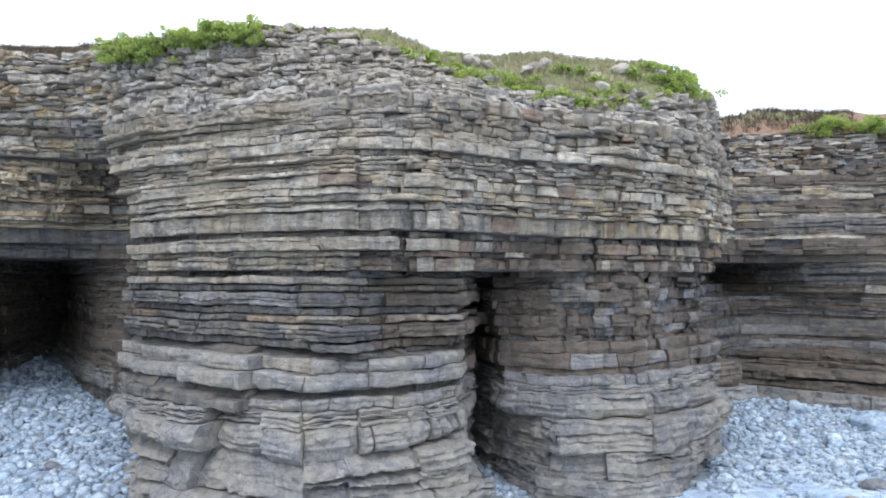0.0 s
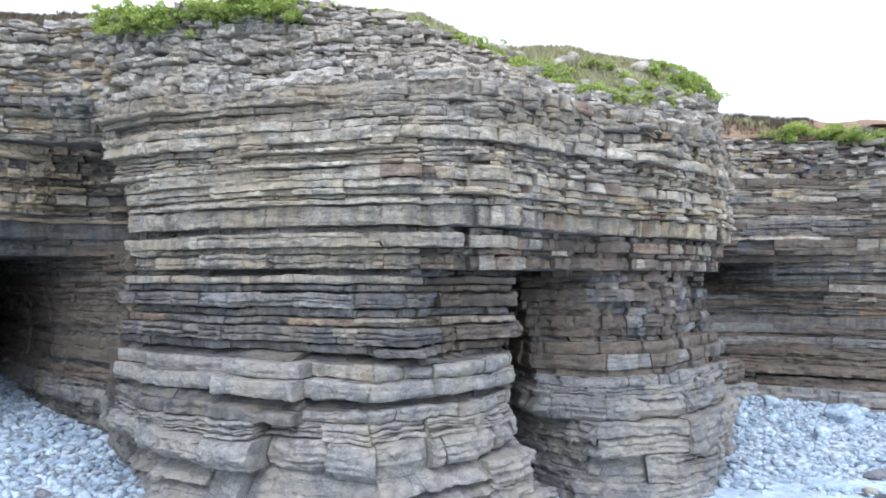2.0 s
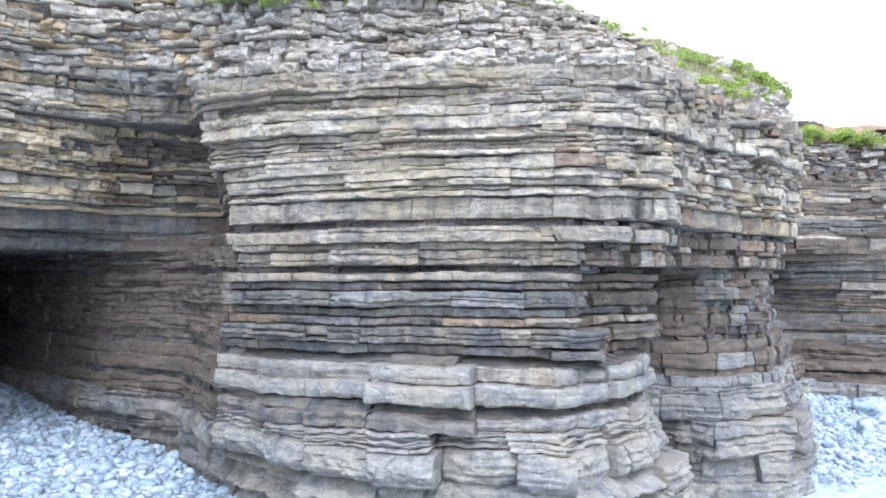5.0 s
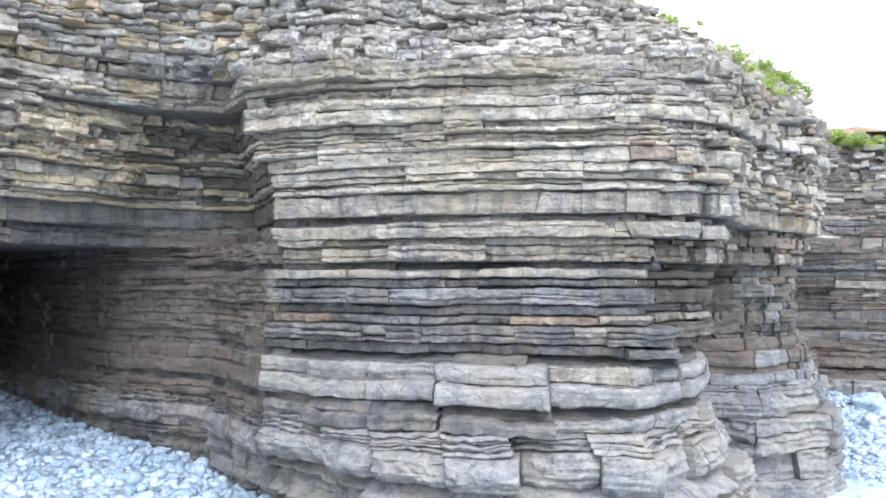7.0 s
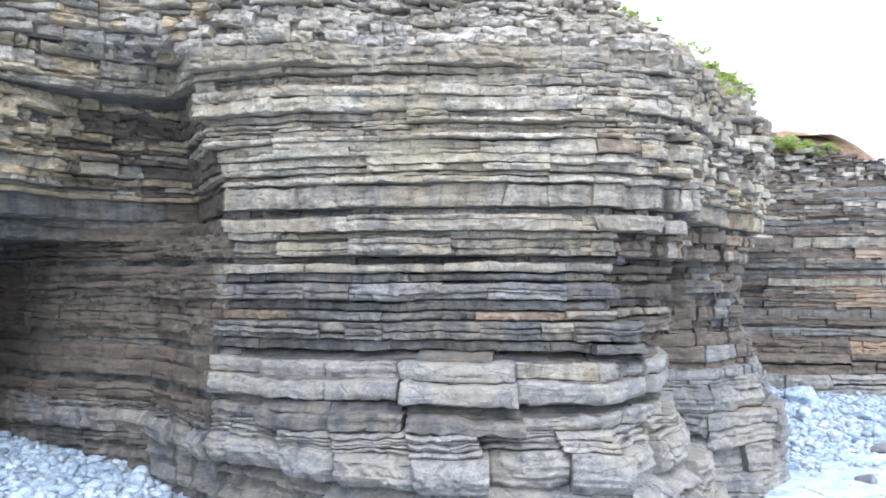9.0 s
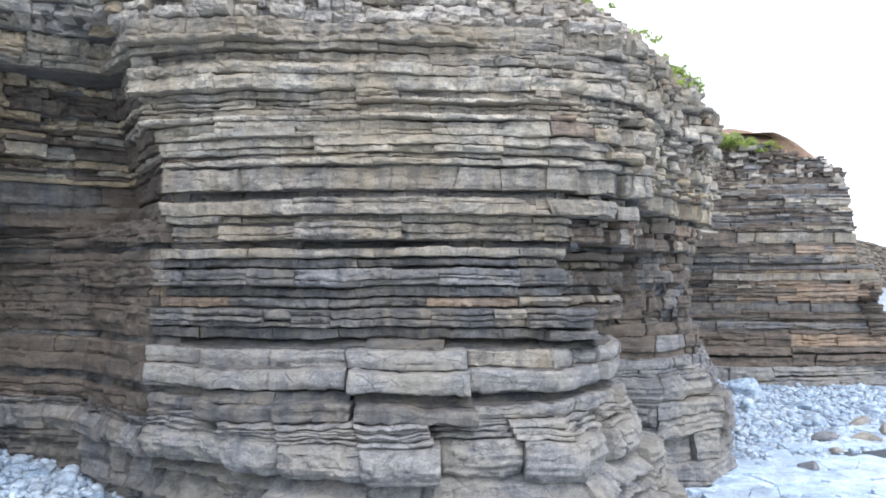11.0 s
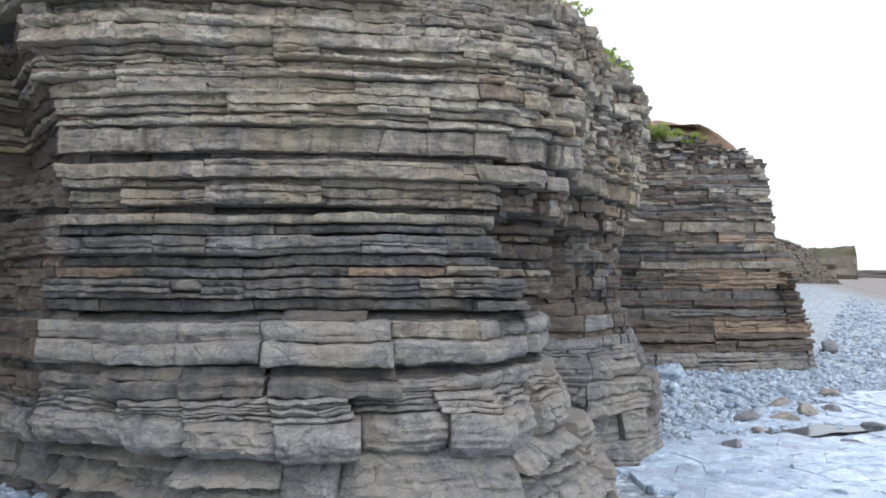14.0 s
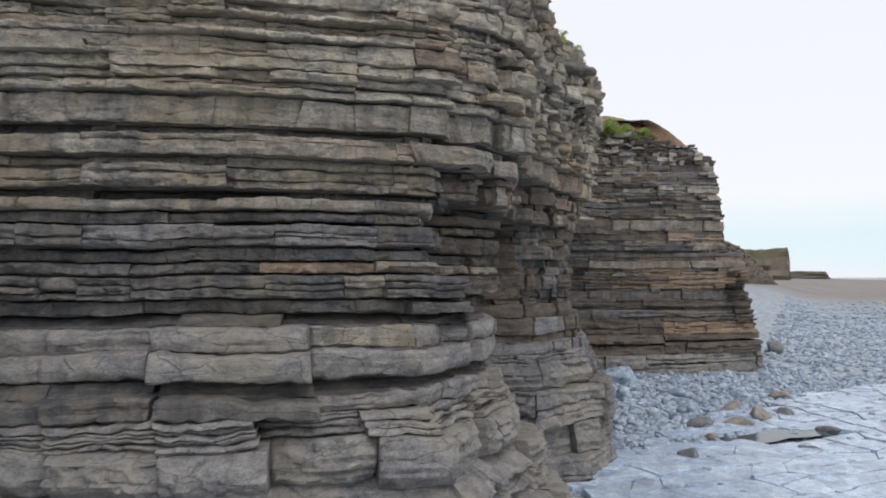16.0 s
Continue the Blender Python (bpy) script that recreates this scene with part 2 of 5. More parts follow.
PEBBLE = rock("beach_pebble_stone", [(0.36, 0.41, 0.46), (0.50, 0.55, 0.60), (0.24, 0.285, 0.34), (0.60, 0.63, 0.66), (0.42, 0.46, 0.50), (0.56, 0.57, 0.57), (0.30, 0.34, 0.39)], stain_amt=0.05, dark=(0.20, 0.215, 0.24), lamina=0.1, bump=0.25, rough=0.8, tone_step=1.0, crack=0.0, gain=0.90, cool=1.6, drip=0.0)
SLAB = rock("wet_pavement_limestone", [(0.40, 0.45, 0.51), (0.46, 0.50, 0.55), (0.36, 0.41, 0.47), (0.50, 0.53, 0.57)], stain_amt=0.06, dark=(0.11, 0.12, 0.14), lamina=0.1, bump=0.25, rough=0.34, crack=0.0, gain=1.28, cool=1.5, drip=0.0)
BOULDER = rock("boulder_stone", [(0.25, 0.26, 0.285), (0.32, 0.325, 0.34), (0.21, 0.22, 0.245)], stain_amt=0.1, lamina=0.2, crack=0.0, cool=1.0, drip=0.0)
TAN = rock("buff_boulder_stone", [(0.42, 0.39, 0.33), (0.36, 0.35, 0.32)], stain_amt=0.2, lamina=0.2, crack=0.0, drip=0.0)
SOIL = rock("red_brown_soil", [(0.33, 0.20, 0.125), (0.38, 0.25, 0.16)], stain=(0.30, 0.20, 0.12), stain_amt=0.5, lamina=0.3, bump=0.9, drip=0.0)
FARROCK = rock("distant_cliff_rock", [(0.24, 0.21, 0.17), (0.30, 0.26, 0.20), (0.20, 0.19, 0.18), (0.32, 0.27, 0.20)], stain_amt=0.35, lamina=0.8)


def ground_mat():
    m, n, l, b = node_mat("shingle_beach")
    geo = n.new("ShaderNodeNewGeometry")
    pos = geo.outputs["Position"]
    v = n.new("ShaderNodeTexVoronoi")
    v.inputs["Scale"].default_value = 7.0
    l.new(pos, v.inputs["Vector"])
    v2 = n.new("ShaderNodeTexVoronoi")
    v2.inputs["Scale"].default_value = 1.3
    l.new(pos, v2.inputs["Vector"])
    big = noise_tex(n, l, pos, 0.05, 5, 0.6)
    tone = ramp(n, [(0.0, (0.36, 0.415, 0.46)), (0.5, (0.55, 0.625, 0.68)), (1.0, (0.70, 0.77, 0.82))])
    sp = n.new("ShaderNodeSeparateColor")
    l.new(v.outputs["Color"], sp.inputs[0])
    l.new(sp.outputs[0], tone.inputs[0])
    # shade in the gaps between stones, painted as darkening towards each cell's edge
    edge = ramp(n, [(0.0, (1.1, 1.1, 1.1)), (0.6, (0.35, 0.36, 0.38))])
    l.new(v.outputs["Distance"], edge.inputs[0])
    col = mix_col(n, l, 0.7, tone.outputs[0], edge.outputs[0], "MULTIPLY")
    rb = ramp(n, [(0.22, (0, 0, 0)), (0.42, (1, 1, 1))])
    l.new(big, rb.inputs[0])
    # bands of brown weed and sand out on the flats
    sx = n.new("ShaderNodeSeparateXYZ")
    l.new(pos, sx.inputs[0])
    far = n.new("ShaderNodeMapRange")
    far.inputs[1].default_value, far.inputs[2].default_value = 40.0, 90.0
    l.new(sx.outputs["X"], far.inputs[0])
    col = mix_col(n, l, calc(n, l, "MULTIPLY", rb.outputs[0], calc(n, l, "MULTIPLY", far.outputs[0], 0.85)), col, (0.22, 0.18, 0.15))
    l.new(col, b.inputs["Base Color"])
    b.inputs["Roughness"].default_value = 0.75
    h = calc(n, l, "ADD", calc(n, l, "MULTIPLY", v.outputs["Distance"], -0.6), calc(n, l, "MULTIPLY", v2.outputs["Distance"], -1.2))
    bp = n.new("ShaderNodeBump")
    bp.inputs["Strength"].default_value, bp.inputs["Distance"].default_value = 0.8, 0.12
    l.new(h, bp.inputs["Height"])
    l.new(bp.outputs[0], b.inputs["Normal"])
    return m


def leaf_mat(name, tones, rough=0.6, thin=0.0):
    m, n, l, b = node_mat(name)
    tone = ramp(n, [(i / (len(tones) - 1), c) for i, c in enumerate(tones)])
    l.new(piece_random(n, l), tone.inputs[0])
    geo = n.new("ShaderNodeNewGeometry")
    big = noise_tex(n, l, geo.outputs["Position"], 2.2, 4, 0.6)
    r = ramp(n, [(0.3, (0.55, 0.6, 0.55)), (0.55, (1, 1, 1)), (0.75, (1.3, 1.2, 1.0))])
    l.new(big, r.inputs[0])
    l.new(mix_col(n, l, 0.8, tone.outputs[0], r.outputs[0], "MULTIPLY"), b.inputs["Base Color"])
    b.inputs["Roughness"].default_value = rough
    b.inputs["Specular IOR Level"].default_value = 0.25
    if thin:
        tr = n.new("ShaderNodeBsdfTranslucent")
        l.new(b.inputs["Base Color"].links[0].from_socket, tr.inputs["Color"])
        mx = n.new("ShaderNodeMixShader")
        mx.inputs[0].default_value = thin
        l.new(b.outputs[0], mx.inputs[1])
        l.new(tr.outputs[0], mx.inputs[2])
        l.new(mx.outputs[0], n["Material Output"].inputs["Surface"])
    return m


FARTURF = rock("distant_turf", [(0.10, 0.11, 0.055), (0.13, 0.135, 0.07), (0.085, 0.10, 0.05), (0.17, 0.15, 0.09)], stain=(0.16, 0.13, 0.08), lamina=0.2, cool=0.0, crack=0.0)
GROUND = ground_mat()
LEAF = leaf_mat("green_leaves", [(0.28, 0.36, 0.09), (0.40, 0.49, 0.13), (0.50, 0.57, 0.19), (0.34, 0.42, 0.11)], thin=0.4)
GRASS = leaf_mat("dry_grass", [(0.26, 0.24, 0.12), (0.36, 0.33, 0.19), (0.29, 0.26, 0.15), (0.42, 0.38, 0.24), (0.20, 0.22, 0.09)], 0.8)
HEATH = leaf_mat("brown_heath", [(0.10, 0.07, 0.055), (0.15, 0.11, 0.08), (0.08, 0.075, 0.045)], 0.85)
STEM = leaf_mat("plant_stems", [(0.10, 0.11, 0.03), (0.14, 0.12, 0.05)], 0.7)


def turf_mat():
    m, n, l, b = node_mat("turf")
    geo = n.new("ShaderNodeNewGeometry")
    pos = geo.outputs["Position"]
    a = noise_tex(n, l, pos, 1.4, 6, 0.65)
    c = noise_tex(n, l, pos, 22.0, 5, 0.7)
    r = ramp(n, [(0.3, (0.22, 0.20, 0.11)), (0.45, (0.30, 0.27, 0.16)), (0.55, (0.21, 0.22, 0.09)), (0.7, (0.36, 0.33, 0.21))])
    l.new(a, r.inputs[0])
    r2 = ramp(n, [(0.3, (0.45, 0.45, 0.45)), (0.7, (1.3, 1.3, 1.3))])
    l.new(c, r2.inputs[0])
    l.new(mix_col(n, l, 0.8, r.outputs[0], r2.outputs[0], "MULTIPLY"), b.inputs["Base Color"])
    b.inputs["Roughness"].default_value = 0.95
    bp = n.new("ShaderNodeBump")
    bp.inputs["Strength"].default_value, bp.inputs["Distance"].default_value = 0.9, 0.06
    l.new(c, bp.inputs["Height"])
    l.new(bp.outputs[0], b.inputs["Normal"])
    return m


TURF = turf_mat()


def water_mat(name, col, rough):
    m, n, l, b = node_mat(name)
    b.inputs["Base Color"].default_value = rgba(col)
    b.inputs["Roughness"].default_value = rough
    b.inputs["IOR"].default_value = 1.33
    geo = n.new("ShaderNodeNewGeometry")
    bp = n.new("ShaderNodeBump")
    bp.inputs["Strength"].default_value, bp.inputs["Distance"].default_value = 0.15, 0.02
    l.new(noise_tex(n, l, geo.outputs["Position"], 3.0, 4), bp.inputs["Height"])
    l.new(bp.outputs[0], b.inputs["Normal"])
    return m


SEA = water_mat("sea_water", (0.16, 0.24, 0.27), 0.25)
POOL = water_mat("pool_water", (0.10, 0.12, 0.14), 0.06)


# ---------------------------------------------------------------- small tools
def hash3(ix, iy, iz, seed):
    h = (ix * 374761393 + iy * 668265263 + iz * 2147483647 + seed * 1274126177) & 0xFFFFFFFF
    h = ((h ^ (h >> 13)) * 1274126177) & 0xFFFFFFFF
    h = ((h ^ (h >> 16)) * 2246822519) & 0xFFFFFFFF
    return ((h ^ (h >> 15)) & 0xFFFFFF) / 8388607.5 - 1.0


def vnoise(p, freq, seed=0):
    """Smooth noise in -1..1 at the points p (n x 3)."""
    q = np.asarray(p, float) * freq
    i = np.floor(q).astype(np.int64)
    f = q - i
    f = f * f * (3 - 2 * f)
    out = 0
    for dx in (0, 1):
        wx = f[:, 0] if dx else 1 - f[:, 0]
        for dy in (0, 1):
            wy = f[:, 1] if dy else 1 - f[:, 1]
            for dz in (0, 1):
                wz = f[:, 2] if dz else 1 - f[:, 2]
                out = out + wx * wy * wz * hash3(i[:, 0] + dx, i[:, 1] + dy, i[:, 2] + dz, seed)
    return out


def mesh_of(name, verts, faces, mats, face_mat=None, smooth=True, crisp=0):
    me = bpy.data.meshes.new(name)
    me.from_pydata(verts.tolist() if isinstance(verts, np.ndarray) else verts, [], faces.tolist() if isinstance(faces, np.ndarray) else faces)
    for m in mats:
        me.materials.append(m)
    if face_mat is not None:
        me.polygons.foreach_set("material_index", np.asarray(face_mat, np.int32))
    me.polygons.foreach_set("use_smooth", np.full(len(me.polygons), smooth))
    me.update()
    if crisp:
        me.set_sharp_from_angle(angle=radians(crisp))
    return me


def part(name, me, parent, label="", kind=""):
    ob = new(name, me)
    ob.parent = parent
    return tagged(ob, label, kind=kind)


class Pile:
    """Gathers many small pieces for one joined mesh."""

    def __init__(self):
        self.v, self.f, self.m, self.n = [], [], [], 0

    def add(self, v, f, m=0):
        self.v.append(v)
        self.f.extend([tuple(int(k) + self.n for k in q) for q in f])
        self.m.extend([m] * len(f))
        self.n += len(v)

    def mesh(self, name, mats, smooth=True, crisp=0):
        return mesh_of(name, np.concatenate(self.v), self.f, mats, self.m, smooth, crisp)


from mathutils import geometry

# ---------------------------------------------------------------- plan of the cliff
# Each level is the cliff's foot line at one height, from the western end past the sea cave, the headland,
# the slot, the second pillar, the bay and the eastern cliff: x, y for each of 27 stations.
LEVELS = []


def level(z, west, head, east):
    LEVELS.append((z, np.array(west + head + east, float)))


level(-0.6,
      [(-14, 13), (-10.6, 13.4), (-10.5, 15.2), (-11.6, 19.5), (-10.0, 18.6), (-8.2, 16.5), (-6.35, 15.1)],
      [(-5.3, 13.4), (-4.45, 10.95), (-3.35, 9.55), (-1.85, 8.75), (0.35, 9.75), (0.95, 10.8), (0.6, 12.0), (0.5, 15.5), (1.0, 14.0), (1.6, 12.7), (2.7, 11.98), (3.95, 12.3), (4.7, 13.7)],
      [(6.0, 17.5), (8.0, 20.0), (9.6, 18.4), (10.8, 17.4), (13.0, 16.5), (15.8, 15.7), (16.9, 20)])
level(0.9,
      [(-14, 13), (-10.6, 13.4), (-10.5, 15.2), (-11.6, 20.5), (-10.0, 18.9), (-8.2, 16.5), (-6.5, 14.85)],
      [(-5.75, 13.1), (-4.6, 11.25), (-3.1, 10.15), (-1.85, 9.5), (-0.4, 10.2), (0.45, 10.85), (0.45, 12.0), (0.5, 15.5), (1.2, 13.4), (2.0, 12.2), (3.7, 12.3), (4.7, 13.2), (6.0, 14.7)],
      [(6.2, 17.6), (8.0, 20.2), (9.6, 18.9), (11.0, 17.9), (13.0, 16.9), (15.6, 15.8), (16.8, 20)])
level(1.04,
      [(-14, 13), (-10.6, 13.4), (-10.5, 15.2), (-11.6, 21.0), (-10.0, 19.0), (-8.1, 16.4), (-6.45, 14.75)],
      [(-5.9, 12.8), (-4.75, 11.28), (-3.25, 10.2), (-1.85, 9.5), (-0.55, 10.25), (0.25, 11.5), (0.45, 12.4), (0.5, 15.5), (1.2, 13.0), (2.1, 12.25), (3.6, 12.5), (4.6, 13.3), (5.8, 15.0)],
      [(6.4, 17.8), (8.2, 20.4), (10.0, 19.3), (11.3, 18.2), (13.1, 17.0), (15.7, 15.85), (16.8, 20)])
level(1.75,
      [(-14, 13), (-10.6, 13.4), (-10.5, 15.2), (-11.8, 22.0), (-10.0, 19.2), (-8.0, 16.3), (-6.4, 14.7)],
      [(-5.9, 12.8), (-4.8, 11.6), (-3.35, 10.6), (-2.0, 9.95), (-0.55, 10.4), (0.28, 11.5), (0.45, 12.5), (0.55, 15.5), (1.1, 12.95), (2.2, 12.5), (3.4, 12.65), (4.5, 13.5), (5.9, 15.0)],
      [(6.5, 18.0), (8.3, 20.4), (10.2, 19.7), (11.5, 18.5), (13.2, 17.1), (15.6, 15.9), (16.8, 20)])
level(2.2,
      [(-14, 13), (-10.4, 13.4), (-10.3, 15.2), (-11.8, 22.5), (-10.0, 19.4), (-7.95, 16.25), (-6.35, 14.75)],
      [(-5.9, 12.95), (-4.7, 12.05), (-3.25, 10.95), (-1.9, 10.05), (-0.55, 10.45), (0.25, 11.5), (0.45, 12.6), (0.55, 15.5), (1.0, 13.05), (1.9, 12.68), (3.3, 12.8), (4.3, 13.7), (5.5, 15.0)],
      [(6.6, 18.2), (8.4, 20.4), (10.2, 19.8), (11.5, 18.6), (13.2, 17.2), (15.15, 15.8), (16.4, 20)])
level(2.8,
      [(-14, 13), (-10.4, 13.4), (-10.2, 15.2), (-11.8, 22.5), (-10.0, 19.4), (-7.9, 16.2), (-6.35, 14.85)],
      [(-5.75, 12.95), (-4.85, 12.2), (-3.4, 11.2), (-2.1, 10.45), (-1.15, 10.78), (0.22, 11.45), (0.5, 12.6), (0.6, 15.5), (0.95, 13.05), (1.9, 12.72), (3.2, 12.8), (4.2, 13.8), (5.3, 15.1)],
      [(6.6, 18.4), (8.4, 20.4), (10.2, 19.8), (11.5, 18.7), (13.2, 17.2), (15.15, 15.8), (16.4, 20)])
level(3.45,
      [(-14, 13), (-10.3, 13.3), (-10.0, 15.0), (-11.6, 22.0), (-9.9, 19.2), (-7.85, 16.05), (-6.4, 15.05)],
      [(-5.6, 12.85), (-4.8, 12.15), (-3.35, 11.15), (-2.15, 10.38), (-1.2, 10.82), (0.22, 11.32), (0.5, 12.6), (0.65, 15.3), (1.0, 13.4), (1.9, 12.72), (3.1, 12.8), (4.3, 13.8), (5.5, 15.2)],
      [(6.7, 18.6), (8.5, 22.6), (9.8, 19.2), (11.5, 18.6), (13.2, 17.2), (15.0, 16.0), (16.4, 20)])
level(3.6,
      [(-14, 13), (-10.2, 13.3), (-9.9, 15.0), (-11.4, 21.5), (-9.8, 19.0), (-7.8, 15.95), (-6.4, 15.1)],
      [(-5.6, 12.85), (-4.8, 12.15), (-3.35, 11.15), (-1.75, 10.4), (-0.4, 10.75), (0.4, 11.35), (0.9, 11.9), (1.25, 12.15), (1.6, 12.35), (2.2, 12.55), (3.2, 12.8), (4.4, 13.6), (5.8, 15.2)],
      [(6.7, 18.6), (8.5, 22.6), (9.8, 19.2), (11.6, 18.4), (13.2, 17.1), (14.85, 16.35), (16.4, 20)])
level(3.84,
      [(-14, 13), (-10.2, 13.3), (-9.9, 15.0), (-11.3, 21.2), (-9.8, 19.0), (-7.8, 15.95), (-6.4, 15.1)],
      [(-5.6, 12.85), (-4.8, 12.15), (-3.35, 11.15), (-1.75, 10.4), (-0.4, 10.75), (0.4, 11.35), (0.9, 11.9), (1.25, 12.15), (1.6, 12.35), (2.2, 12.55), (3.2, 12.8), (4.4, 13.6), (5.8, 15.2)],
      [(6.7, 18.6), (8.5, 22.6), (9.8, 19.2), (11.6, 18.4), (13.2, 17.1), (14.85, 16.35), (16.4, 20)])
level(3.87,
      [(-14, 13), (-9.6, 13.45), (-9.2, 14.3), (-8.8, 14.7), (-8.4, 15.1), (-7.7, 15.5), (-6.2, 15.1)],
      [(-5.6, 12.85), (-4.8, 12.15), (-3.35, 11.15), (-1.75, 10.4), (-0.4, 10.75), (0.4, 11.35), (0.9, 11.9), (1.25, 12.15), (1.6, 12.35), (2.2, 12.55), (3.2, 12.8), (4.4, 13.6), (5.8, 15.2)],
      [(6.7, 18.3), (8.4, 19.8), (9.9, 19.0), (11.6, 18.4), (13.2, 17.1), (14.85, 16.35), (16.4, 20)])
level(4.15,
      [(-14, 13), (-9.6, 13.4), (-9.2, 14.2), (-8.8, 14.6), (-8.3, 15.0), (-7.6, 15.15), (-5.7, 15.1)],
      [(-5.6, 12.9), (-4.85, 12.15), (-3.3, 11.1), (-1.75, 10.4), (-0.4, 10.7), (0.45, 11.25), (0.95, 11.7), (1.3, 12.0), (1.75, 12.25), (2.3, 12.45), (3.3, 12.75), (4.6, 13.7), (6.0, 15.2)],
      [(6.7, 17.8), (8.2, 19.4), (9.9, 18.3), (11.6, 18.2), (13.2, 17.1), (14.85, 16.35), (16.4, 20)])
level(4.4,
      [(-14, 13), (-9.6, 13.3), (-9.1, 13.9), (-8.7, 14.15), (-8.3, 14.3), (-7.6, 15.0), (-5.75, 15.2)],
      [(-5.65, 12.85), (-4.9, 12.1), (-3.3, 11.1), (-1.75, 10.35), (-0.45, 10.4), (0.4, 10.95), (1.0, 11.5), (1.4, 11.75), (1.9, 12.0), (2.5, 12.3), (3.4, 12.65), (4.9, 13.75), (6.2, 15.2)],
      [(6.8, 17.8), (8.1, 19.3), (9.8, 18.5), (11.6, 18.3), (13.1, 17.2), (14.8, 16.4), (16.4, 20)])
level(5.3,
      [(-14, 12.8), (-9.6, 12.9), (-8.9, 13.4), (-8.4, 13.75), (-8.0, 14.0), (-7.5, 14.6), (-6.0, 14.7)],
      [(-5.95, 12.95), (-5.0, 12.1), (-3.4, 11.2), (-1.75, 10.3), (-0.4, 10.25), (0.5, 10.75), (1.05, 11.25), (1.5, 11.5), (1.95, 11.68), (2.7, 11.97), (4.0, 12.75), (5.15, 13.8), (6.1, 15.2)],
      [(6.8, 17.8), (8.0, 19.3), (9.5, 18.9), (11.5, 18.5), (13.0, 17.4), (14.6, 16.5), (16.3, 20)])
level(5.74,
      [(-14, 12.8), (-9.6, 12.9), (-8.9, 13.4), (-8.4, 13.7), (-8.0, 13.95), (-7.5, 14.5), (-6.0, 14.6)],
      [(-6.0, 12.9), (-5.0, 12.0), (-3.45, 11.25), (-1.85, 10.45), (-0.42, 10.25), (0.5, 10.75), (1.05, 11.25), (1.5, 11.5), (1.95, 11.68), (2.7, 11.97), (3.95, 12.75), (5.12, 13.8), (6.05, 15.2)],
      [(6.8, 17.8), (8.0, 19.3), (9.5, 18.9), (11.5, 18.5), (13.0, 17.4), (14.55, 16.5), (16.3, 20)])
level(5.78,
      [(-14, 12.8), (-9.6, 12.9), (-8.9, 13.3), (-8.3, 13.6), (-7.8, 13.75), (-7.2, 13.95), (-6.3, 13.9)],
      [(-6.0, 12.9), (-5.0, 12.0), (-3.5, 11.3), (-1.9, 10.5), (-0.43, 10.27), (0.5, 10.75), (1.05, 11.25), (1.5, 11.5), (1.95, 11.68), (2.7, 11.97), (3.95, 12.75), (5.12, 13.8), (6.05, 15.2)],
      [(6.8, 17.8), (8.0, 19.3), (9.5, 18.9), (11.5, 18.5), (13.0, 17.4), (14.55, 16.5), (16.3, 20)])
level(6.15,
      [(-14, 12.8), (-9.6, 12.9), (-8.9, 13.3), (-8.3, 13.6), (-7.8, 13.7), (-7.2, 13.8), (-6.2, 13.8)],
      [(-6.1, 12.75), (-5.0, 11.95), (-3.6, 11.4), (-2.0, 10.7), (-0.5, 10.3), (0.5, 10.7), (1.05, 11.2), (1.5, 11.5), (1.95, 11.7), (2.75, 12.0), (3.9, 12.7), (5.1, 13.8), (6.0, 15.2)],
      [(6.8, 17.8), (8.0, 19.4), (9.6, 19.0), (11.5, 18.65), (12.95, 17.6), (14.45, 16.6), (16.2, 20)])
level(6.45,
      [(-14, 12.8), (-9.6, 12.9), (-8.9, 13.2), (-8.3, 13.4), (-7.8, 13.4), (-7.2, 13.35), (-6.55, 13.15)],
      [(-5.9, 12.65), (-4.9, 12.1), (-3.6, 11.6), (-2.1, 11.0), (-0.8, 10.6), (0.35, 10.95), (1.0, 11.6), (1.5, 11.95), (2.0, 12.15), (2.8, 12.45), (4.0, 13.1), (5.1, 14.0), (5.9, 15.3)],
      [(6.7, 17.8), (8.0, 19.5), (9.8, 19.1), (11.5, 18.75), (12.9, 17.7), (14.4, 16.6), (16.2, 20)])
level(7.6,
      [(-14, 12.8), (-9.5, 12.8), (-8.8, 13.0), (-8.2, 13.05), (-7.6, 13.1), (-7.0, 13.1), (-6.4, 12.9)],
      [(-5.7, 12.5), (-4.7, 12.1), (-3.6, 11.75), (-2.2, 11.4), (-0.85, 11.4), (0.15, 12.05), (0.95, 12.7), (1.5, 13.3), (2.0, 13.4), (2.9, 13.3), (4.05, 13.5), (5.15, 14.1), (5.9, 15.4)],
      [(6.6, 17.8), (8.0, 19.8), (10.1, 19.4), (11.6, 19.0), (12.4, 18.5), (13.3, 17.8), (15.0, 21)])

NST = 27
LZ = np.array([lv[0] for lv in LEVELS])
LP = np.array([lv[1] for lv in LEVELS])
SUB = 24


